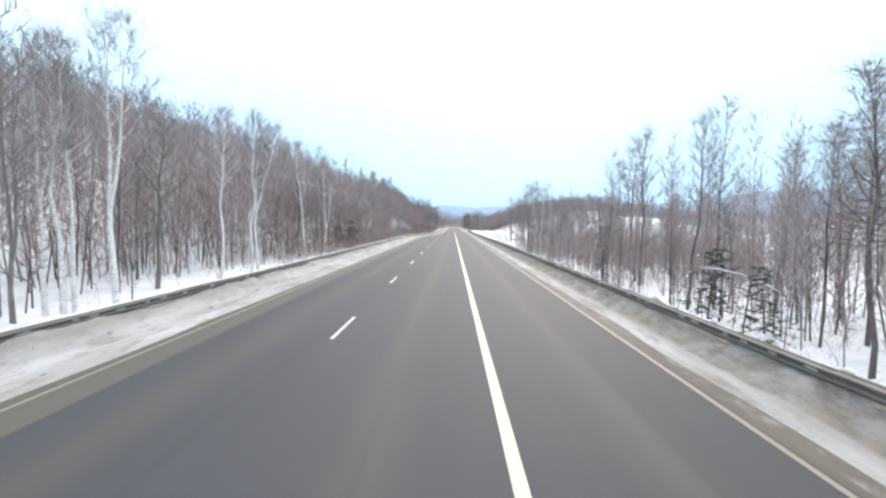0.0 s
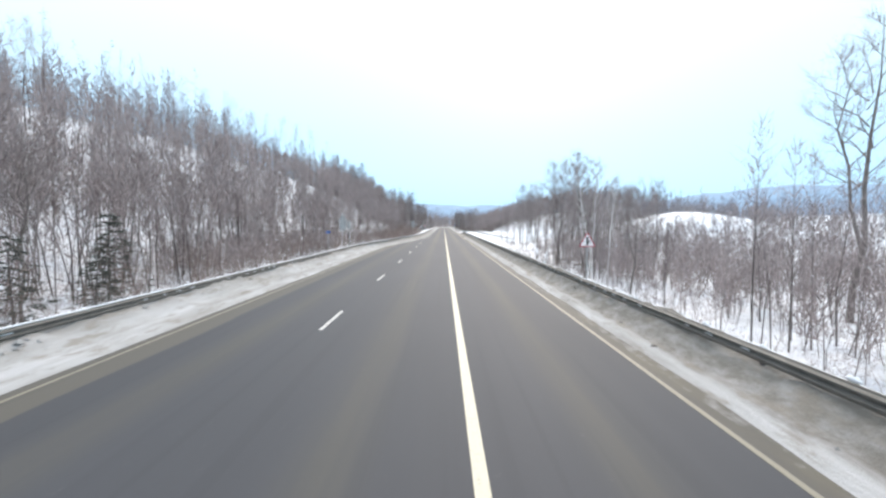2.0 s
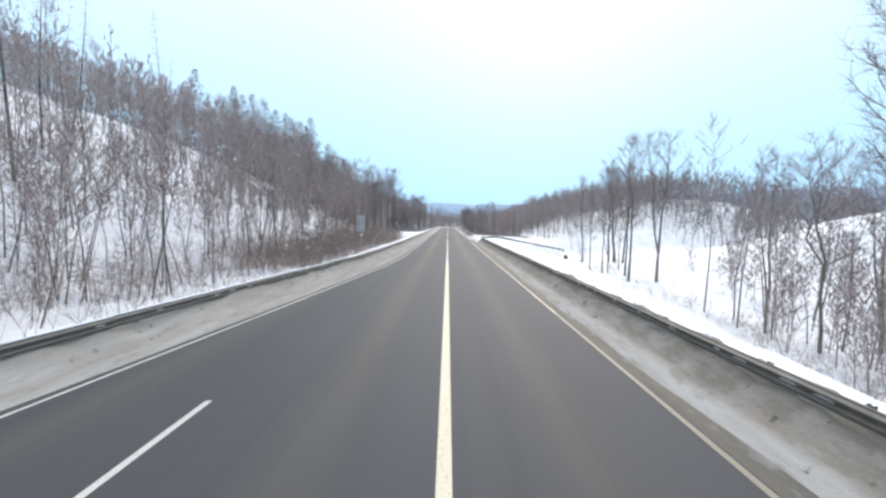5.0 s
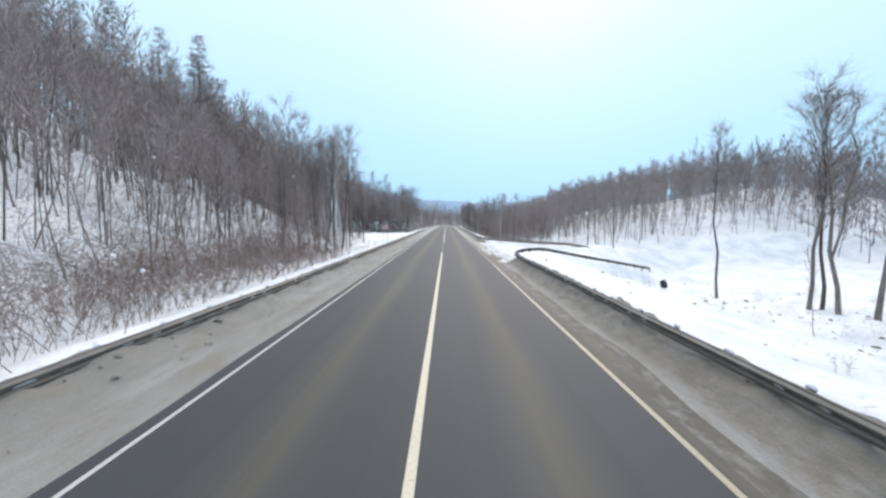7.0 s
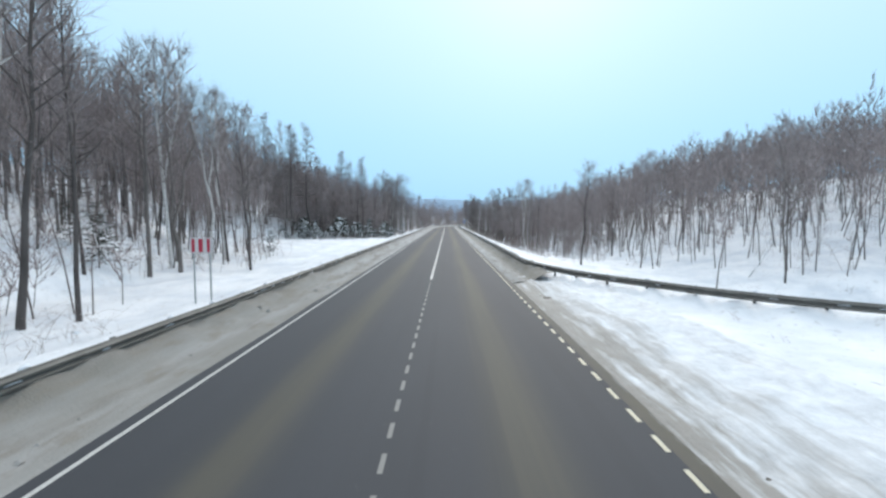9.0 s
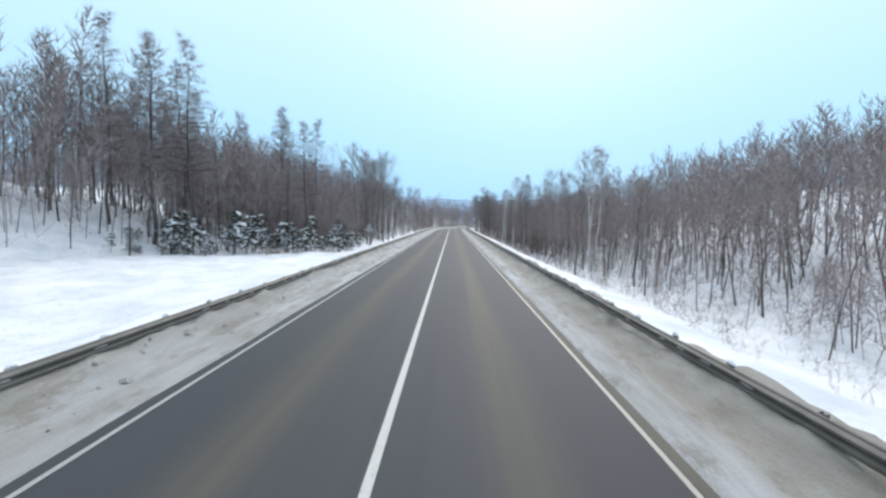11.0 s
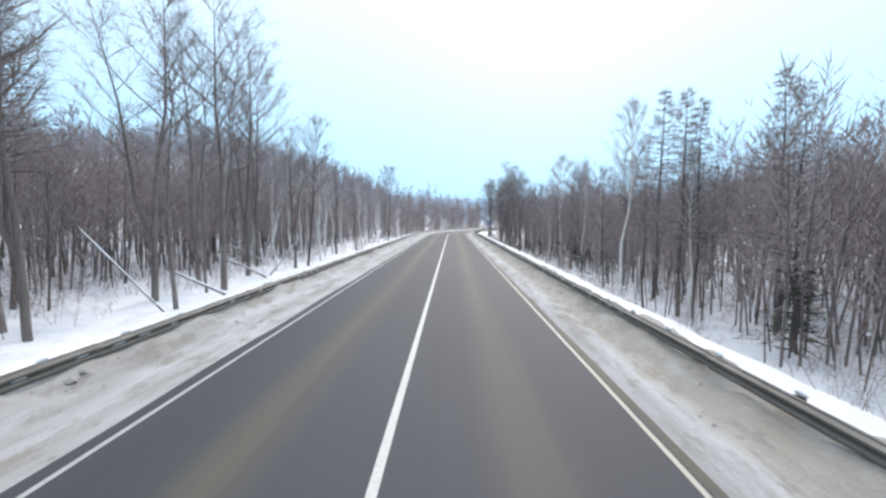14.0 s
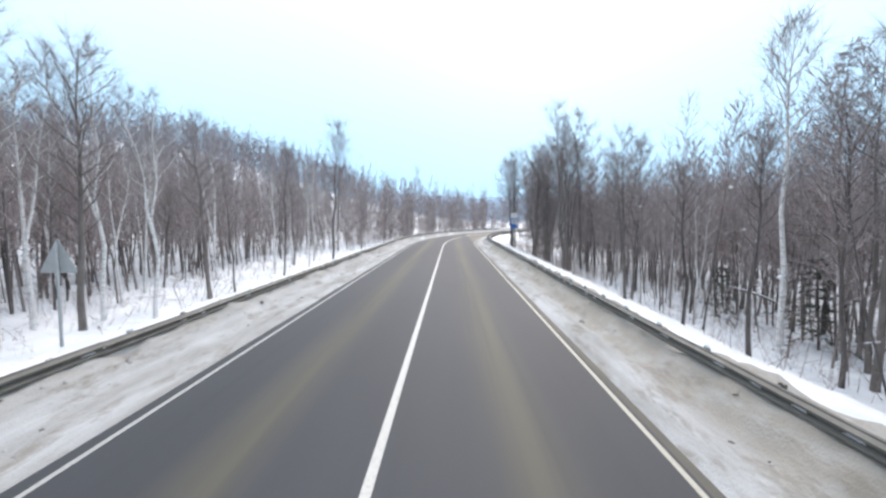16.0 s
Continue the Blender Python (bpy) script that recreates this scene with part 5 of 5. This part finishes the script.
for k in range(900):
    y = rng.uniform(146, 200)
    x = float(left_rail(y)) - rng.uniform(2.2, 8.5)
    brush.append((rng.choice(BRUSH[:6]), x, y, rng.uniform(0.6, 1.2), rng.uniform(0, 6.28)))


def off_knoll(spot):
    return ((spot[1] - 70) / 32) ** 2 + ((spot[2] - 178) / 28) ** 2 > 0.4 + 0.9 * math.sin(91.7 * spot[1]) ** 8


def off_signs(spot):
    """Nothing grows in front of the signs on the left verge."""
    return not (-13.6 < spot[1] < -8 and 83 < spot[2] < 99.5)


for k in range(190):
    # dense dark shrubs along the foot of the slope
    y = rng.uniform(76, 130)
    hill.append((rng.choice(SCRUB), float(left_rail(y)) - rng.uniform(3.4, 13), y, rng.uniform(0.45, 0.8), rng.uniform(0, 6.28)))
hill, brush = [q for q in hill if off_signs(q)], [q for q in brush if off_signs(q)]
right_wood, far_r = [q for q in right_wood if off_knoll(q)], [q for q in far_r if off_knoll(q)]
massed("hill_wood", hill, "leafless wood covering the snowy slope", "wood", (MID_TRUNK, MID_TWIG), clumps=1900)
massed("far_hill_wood", far_l, "distant leafless wood over the ridge", "wood", (HAZE_TRUNK, HAZE_TWIG))
massed("valley_wood", right_wood, "leafless wood standing in the snowy hollow", "wood", (MID_TRUNK, MID_TWIG), clumps=3200)
massed("far_valley_wood", far_r, "distant leafless wood over the round hill", "wood", (HAZE_TRUNK, HAZE_TWIG))
massed("undergrowth", brush, "thin leafless brush poking out of the snow", "undergrowth", (BRUSH_TWIG,), ("stems",), clumps=1900)


# ---- far hills ----
def far_hills():
    m, n, l, b = material("haze_painted_woods", 1.0)
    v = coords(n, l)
    # aerial haze is painted into the base colour as pale blue tones
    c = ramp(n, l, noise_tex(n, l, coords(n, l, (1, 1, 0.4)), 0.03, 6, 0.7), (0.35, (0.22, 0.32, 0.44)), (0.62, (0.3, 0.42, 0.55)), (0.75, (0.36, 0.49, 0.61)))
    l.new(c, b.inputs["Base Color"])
    g = Geo()
    steps, rows = 220, 5
    for i in range(steps):
        a = 2 * math.pi * i / steps
        deg = (math.degrees(a) + 180) % 360 - 180
        hgt = float(np.interp(deg, [-180, -90, -60, -45, -20, -6, 0, 6, 14, 24, 40, 90, 180], [60, 80, 80, 90, 76, 62, 58, 58, 62, 74, 92, 70, 60]))
        hgt *= 1 + 0.12 * math.sin(7 * a + 1) + 0.06 * math.sin(17 * a)
        for k in range(rows):
            f = k / (rows - 1)
            r = 1250 + 420 * f
            jag = (3.0 * math.sin(i * 2.3) + 2.5 * math.sin(i * 5.1)) * f
            g.v.append((-r * math.sin(a), 200 + r * math.cos(a), -20 + (hgt * 1.25 + jag + 20) * math.sin(f * math.pi / 2)))
    for i in range(steps):
        j = (i + 1) % steps
        for k in range(rows - 1):
            g.f.append((i * rows + k, i * rows + k + 1, j * rows + k + 1, j * rows + k))
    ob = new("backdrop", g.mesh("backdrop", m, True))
    tagged(ob, "distant wooded hills painted in the blue of winter haze", "hills", kind="structure")


far_hills()


# ---- road signs ----
def plate(shape, w, h, mat, name, parent, z, y=0.0, label=""):
    """A flat sign plate with a folded rim, facing -y, its foot at z."""
    g = Geo()
    if shape == "triangle":
        out = [(-w / 2, 0), (w / 2, 0), (0, h)]
    else:
        out = [(-w / 2, 0), (w / 2, 0), (w / 2, h), (-w / 2, h)]
    cx, cz = sum(p[0] for p in out) / len(out), sum(p[1] for p in out) / len(out)
    # clipped corners
    ring = []
    for i, p in enumerate(out):
        a, c = out[i - 1], out[(i + 1) % len(out)]
        for q in (a, c):
            d = Vector((q[0] - p[0], q[1] - p[1]))
            d = d.normalized() * min(0.05, d.length * 0.2)
            ring.append((p[0] + d.x, p[1] + d.y))
    n = len(ring)
    for yy, s in ((y, 1.0), (y - 0.012, 1.0), (y - 0.012, 0.97), (y - 0.006, 0.96)):
        g.v += [(cx + (px - cx) * s, yy, z + cz + (pz - cz) * s) for px, pz in ring]
    for lay in range(3):
        for i in range(n):
            j = (i + 1) % n
            g.f.append((lay * n + i, lay * n + j, (lay + 1) * n + j, (lay + 1) * n + i))
    g.f.append(tuple(3 * n + i for i in range(n)))
    g.f.append(tuple(reversed(range(n))))
    return part(name, g, mat, parent, label)


def bars(rects, mat, parent, name, y):
    for x0, z0, x1, z1 in rects:
        g = Geo()
        g.box(x0, y - 0.004, z0, x1, y, z1)
        part(name, g, mat, parent)


def sign_post(parent, x, top, bottom, y=0.03, r=0.035):
    g = Geo()
    g.tube([(x, y, bottom), (x, y, top)], [r, r], 8, True)
    part("post", g, SIGN_BACK, parent, smooth=True)


def sign(x, y, label, turn=0.0):
    ob = tagged(new("road_sign"), label, "road sign")
    ob.matrix_basis = pose(x, y, 0, 0, 0, turn)
    return ob, float(ground_z(x, y)) - 0.3


# red-edged warning triangle by the hollow
s, low = sign(9.35, 77.5, "white warning triangle with red rim on a post")
sign_post(s, 0, 2.6, low)
tri = plate("triangle", 1.15, 1.0, SIGN_RED, "red_rim", s, 1.7, label="red triangular rim")
g = Geo()
g.v = [(x, y, z) for y in (-0.022, -0.014) for x, z in ((-0.48, 1.755), (0.48, 1.755), (0, 2.59))]
g.f = [(0, 1, 2), (5, 4, 3), (0, 3, 4, 1), (1, 4, 5, 2), (2, 5, 3, 0)]
field = part("white_field", g, SIGN_WHITE, tri, "white triangular field")
bars([(-0.07, 1.82, 0.07, 2.36), (0.07, 1.99, 0.2, 2.1)], SIGN_BLACK, tri, "symbol", -0.024)

# backs of signs for the other way, on the left
s, low = sign(-11.95, 98.0, "grey back of a triangular sign over a square plate")
sign_post(s, 0, 4.4, low, -0.04)
plate("triangle", 1.0, 0.95, SIGN_BACK, "triangle_back", s, 3.5)
plate("plate", 0.7, 0.95, SIGN_BACK, "plate_back", s, 2.5)
s, low = sign(-11.4, 98.7, "narrow grey plate on a pale steel post", 0)
sign_post(s, 0.08, 3.6, low, -0.04, 0.04)
plate("plate", 0.42, 0.95, SIGN_BACK, "plate_back", s, 2.65)
s, low = sign(-11.7, 90.6, "small blue distance plate on a thin post")
sign_post(s, 0, 2.55, low, r=0.025)
plate("plate", 0.46, 0.22, SIGN_BLUE, "blue_plate", s, 2.33)
s, low = sign(-7.9, 156.4, "grey backs of two square plates on one post")
sign_post(s, 0, 3.9, low, -0.04)
plate("plate", 0.72, 0.72, SIGN_BACK, "plate_back", s, 3.17)
plate("plate", 0.72, 0.72, SIGN_BACK, "plate_back", s, 2.4)
s, low = sign(-7.6, 217.8, "white plate with red bars on two thin posts")
sign_post(s, -0.28, 2.62, low, r=0.03)
sign_post(s, 0.28, 2.62, low, r=0.03)
board = plate("plate", 0.8, 0.55, SIGN_WHITE, "white_plate", s, 2.1)
bars([(-0.33, 2.15, -0.22, 2.6), (-0.09, 2.15, 0.06, 2.6), (0.2, 2.15, 0.3, 2.6)], SIGN_RED, board, "red_bar", -0.014)
for sx, sy in ((-8.0, 293.2), (-7.95, 356.0)):
    s, low = sign(sx, sy, "grey back of a triangular sign on a post in the snow")
    sign_post(s, 0, 2.75, low, -0.04)
    plate("triangle", 0.92, 0.82, SIGN_BACK, "triangle_back", s, 2.05)
s, low = sign(8.4, 399.0, "stack of blue and white plates on a post beside the bend")
sign_post(s, 0, 4.0, low)
plate("plate", 0.75, 0.6, SIGN_WHITE, "white_plate", s, 3.4)
board = plate("plate", 0.75, 0.7, SIGN_BLUE, "blue_plate", s, 2.65)
bars([(-0.28, 2.75, 0.28, 3.25)], SIGN_WHITE, board, "white_field", -0.014)
bars([(-0.12, 2.8, -0.04, 3.15), (0.04, 2.8, 0.12, 3.15)], SIGN_BLACK, board, "symbol", -0.02)
plate("plate", 0.75, 0.4, SIGN_BLUE, "blue_plate", s, 2.2)


# ---- old lorry wheel lying in the field ----
def lorry_wheel(x, y):
    ob = tagged(new("wheel"), "old dark lorry wheel half sunk in the snowy field", "wheel")
    tyre, rim = Geo(), Geo()
    seg = 32
    prof = [(0.29, -0.11), (0.29, 0.11), (0.36, 0.15), (0.46, 0.15), (0.52, 0.11), (0.52, -0.11), (0.46, -0.15), (0.36, -0.15)]
    disc = [(0.0, -0.05), (0.08, -0.05), (0.1, -0.02), (0.2, 0.0), (0.25, -0.06), (0.29, -0.07)]
    for geo, line, closed in ((tyre, prof, True), (rim, disc, False)):
        n = len(line)
        for i in range(seg):
            a = 2 * math.pi * i / seg
            for r, h in line:
                lug = 0.014 if i % 2 and r > 0.5 else 0.0
                geo.v.append(((r + lug) * math.cos(a), h, (r + lug) * math.sin(a)))
        for i in range(seg):
            j = (i + 1) % seg
            for k in range(n if closed else n - 1):
                m = (k + 1) % n
                geo.f.append((i * n + k, i * n + m, j * n + m, j * n + k))
    part("tyre", tyre, RUBBER, ob, smooth=True)
    part("rim", rim, RIM_PAINT, ob, "dark blue steel rim", smooth=True)
    ob.matrix_basis = pose(x, y, float(ground_z(x, y)) + 0.3, -18, 0, 35)


RIM_PAINT = mottled("dark_blue_rim_paint", (0.015, 0.018, 0.035), (0.035, 0.04, 0.07), 5.0, 0.7)
lorry_wheel(24.7, 208.9)


# ---- young spruces under snow ----
def spruce_thing(rng, h, load=(0, 0, 1, 1, 2), bare=0.1, label="young green spruce with snow lying on its boughs"):
    """A scrubby young spruce, uneven, its boughs bent by snow."""
    trunk, needles, snow = Geo(), Geo(), Geo()
    lean = Vector((rng.gauss(0, 0.07), rng.gauss(0, 0.07), 0))
    trunk.tube([(0, 0, -0.3), lean * h * 0.4 + Vector((0, 0, h * 0.5)), lean * h + Vector((0, 0, h))], [0.045, 0.03, 0.0], 6)
    whorls = int(h * 5)
    for k in range(whorls):
        t = bare + (0.98 - bare) * (k + rng.random()) / whorls
        ln = (((1 - t) ** 0.5) * h * 0.36 + 0.16) * rng.uniform(0.45, 1.35)
        a0 = rng.uniform(0, 6.28)
        n = rng.choice((3, 4, 5))
        for i in range(n):
            az = a0 + 6.283 * i / n + rng.uniform(-0.5, 0.5)
            root = lean * h * t + Vector((0, 0, h * t))
            tip = root + limb_dir(az, 0.1 + rng.uniform(-0.6, 0.35)) * ln * rng.uniform(0.3, 1.4)
            trunk.tube([root, tip], [0.012, 0.0], 3)
            for w in range(5):
                s = root.lerp(tip, 0.25 + 0.75 * (w + rng.random()) / 5)
                for side in (-1, 1):
                    d = limb_dir(az + side * rng.uniform(0.4, 1.1), rng.uniform(-0.6, 0.3))
                    needles.sliver(s, s + d * rng.uniform(0.15, 0.36), 0.03, rng)
            for clot in range(rng.choice(load)):
                c = root.lerp(tip, rng.uniform(0.35, 1.0)) + Vector((rng.gauss(0, 0.05), rng.gauss(0, 0.05), 0.05))
                d = limb_dir(az + rng.uniform(-0.9, 0.9), rng.uniform(-0.5, 0.1))
                q = 0.04 + 0.22 * rng.random() ** 2.5
                snow.tube([c - d * q * 1.6, c - d * q * 0.7, c + d * q * 0.5, c + d * q * 1.5], [0.012, q * rng.uniform(0.4, 0.7), q * rng.uniform(0.4, 0.7), 0.01], 4)
    ob = tagged(new("spruce"), label, "tree", "young spruces")
    part("trunk", trunk, DARK_BARK, ob)
    part("needles", needles, SPRUCE, ob, "dark green needles")
    tagged(part("snow_load", snow, CLEAN_SNOW, ob, "white snow clumps", smooth=True), kind="stuff")
    ob.location = (0, -60, 0)
    HEIGHT[ob] = h
    return ob


rng = random.Random(41)
SPRUCES = [spruce_thing(rng, h, (0, 0, 0, 0, 1, 1, 2), 0.2 + 0.05 * k) for k, h in enumerate((2.4, 2.8, 3.1, 3.4, 3.0))]
DARK_SPRUCES = [spruce_thing(rng, h, (0,) * 14 + (1,), 0.1, "dark green young spruce with little snow on it") for h in (3.2, 3.9)]
for k in range(84):
    f = rng.random()
    x = -31 + 20 * f + rng.uniform(-1, 1)
    y = 285 + 10 * f ** 1.5 + abs(rng.gauss(0, 1)) * 4.0
    plant(rng.choice(SPRUCES), x, y, rng.uniform(0.4, 1.0) + 0.6 * max(0.0, rng.random() - 0.6) / 0.4, rng.uniform(0, 360), (rng.gauss(0, 7), rng.gauss(0, 7)))
for k in range(10):
    plant(rng.choice(SPRUCES), rng.uniform(-16.0, -11.5), 300 + k * 0.8, rng.uniform(0.5, 0.8), rng.uniform(0, 360))
for x, y, s in ((16.2, 24.5, 1.4), (17.2, 32.0, 1.7), (19.5, 61.0, 1.3), (-17.0, 64.0, 1.2), (-15.6, 66.2, 1.0), (-16.8, 68.6, 1.2), (-21.5, 231.0, 0.9), (-22.5, 230.0, 0.8), (-16.5, 246.0, 0.7), (-20.0, 229.0, 1.0), (19.5, 360.5, 1.5), (17.5, 366.0, 1.3), (21.5, 363.5, 1.7), (16.5, 371.0, 1.0), (15.5, 325.5, 1.1), (17.0, 327.5, 0.9), (14.2, 352.0, 0.7)):
    plant(rng.choice(DARK_SPRUCES), x, y, s, rng.uniform(0, 360))


# ---- fallen and leaning wood ----
def fallen(x, y, length, turn, rise, bend, label, thick=0.06, lift=0.0):
    """A bare stem lying or leaning, with a line of snow along its upper side."""
    ob = tagged(new("fallen_branch"), label, "branch", "fallen branches")
    d = limb_dir(radians(turn), radians(rise))
    z = float(ground_z(x, y)) + lift
    root = Vector((x, y, z))
    pts = [root + d * length * t + Vector((0, 0, bend * math.sin(math.pi * t))) for t in (0, 0.2, 0.4, 0.6, 0.8, 1.0)]
    g = Geo()
    g.tube(pts, [thick, thick * 0.92, thick * 0.8, thick * 0.66, thick * 0.5, thick * 0.2], 6)
    for k in (2, 3, 4):
        e = pts[k] + limb_dir(radians(turn + (60 if k % 2 else -50)), 0.5) * length * 0.14
        g.tube([pts[k], e], [thick * 0.3, 0.0], 4)
    part("stem", g, GREY_BARK, ob, smooth=True)
    s = Geo()
    up = Vector((0, 0, thick * 0.75))
    s.tube([p + up for p in pts[:-1]], [thick * 0.5, thick * 0.85, thick * 0.7, thick * 0.75, thick * 0.3], 6, True)
    part("snow_line", s, CLEAN_SNOW, ob, "strip of snow", smooth=True)
    ob.location = (0, 0, 0)


fallen(15.2, 20.5, 5.5, 165, 4, 0.7, "bent fallen branch with snow along its back", 0.07, 0.5)
fallen(19.0, 27.0, 6.0, 160, 14, 0.6, "bent fallen branch with snow along its back", 0.06, 2.6)
fallen(17.6, 56.0, 4.2, 190, 3, 0.2, "fallen branch lying in the snow", 0.06, 0.15)
fallen(-11.9, 306.0, 3.4, 170, 70, 0.0, "snow-dusted dead stem leaning over the bank", 0.045)
fallen(-11.4, 325.0, 6.4, 178, 44, 0.0, "long dead stem leaning against the wood", 0.05)
fallen(-10.6, 329.0, 3.6, 200, 28, 0.0, "snow-dusted dead stem leaning over the bank", 0.08)
fallen(-12.2, 337.5, 4.4, 200, 26, 0.1, "dead stem bowed under snow, leaning on the wood", 0.07, 0.2)
fallen(-13.4, 341.0, 5.2, 10, 52, 0.0, "dead dark stem leaning between the trees", 0.06)
fallen(-15.5, 345.0, 4.6, 185, 20, 0.4, "dead stem bowed under snow, leaning on the wood", 0.06, 0.9)
fallen(13.5, 303.5, 3.4, 60, 58, 0.0, "dead stem leaning over the snowy bank", 0.05)
fallen(18.0, 362.0, 4.5, 200, 12, 0.4, "broken branch bowed under snow", 0.05, 0.8)
fallen(17.0, 366.5, 4.0, 170, 20, 0.3, "broken branch bowed under snow", 0.05, 1.4)
fallen(-19.5, 199.0, 5.0, 150, 10, 0.0, "fallen trunk lying on the snowy slope", 0.1)
fallen(10.1, 97.3, 3.0, 90, 87, 0.0, "broken dark trunk standing in the snow", 0.11, -0.1)
fallen(10.9, 97.8, 3.4, 20, 78, 0.0, "broken dark trunk standing in the snow", 0.08, -0.1)
fallen(22.5, 234.5, 5.0, 35, 30, 0.0, "thin dead stem leaning in the snow", 0.05)
fallen(-14.5, 212.0, 3.4, 165, 16, 0.0, "fallen trunk lying on the snowy slope", 0.09)


# ---- bent steel post behind the rail ----
bent = tagged(new("bent_post"), "dark bent steel post leaning behind the guard rail", "post")
g = Geo()
g.tube([(0.0, 0, -0.6), (0.0, 0, 0.6), (-0.12, 0, 1.3), (-0.3, 0, 1.95)], [0.045, 0.045, 0.045, 0.04], 8, True)
part("tube", g, RUBBER, bent, smooth=True)
g = Geo()
g.tube([(-0.3, 0, 1.95), (-0.31, 0, 1.99), (-0.32, 0, 2.02)], [0.05, 0.045, 0.01], 8, True)
part("snow_cap", g, CLEAN_SNOW, bent, "small cap of snow", smooth=True)
bent.matrix_basis = pose(-11.5, 99.8, float(ground_z(-11.5, 99.8)), 0, 0, 0)


# ---- clods of dead grass and crusted snow in the field ----
r = random.Random(77)
spots = []
for k in range(420):
    x, y = (r.uniform(8.5, 34), r.uniform(160, 214)) if k < 240 else (r.gauss(27, 4.5), r.gauss(191, 7))
    if y < float(near_rail_y(x)) - 2:
        spots.append((x, y, float(ground_z(x, y)) - 0.02, r.uniform(0.04, 0.1) if r.random() < 0.8 else r.uniform(0.1, 0.22)))
lumps("field_clods", spots, mottled("dead_grass", (0.12, 0.1, 0.075), (0.3, 0.26, 0.2), 6.0, 0.95), "clods of dead grass showing through the snow")
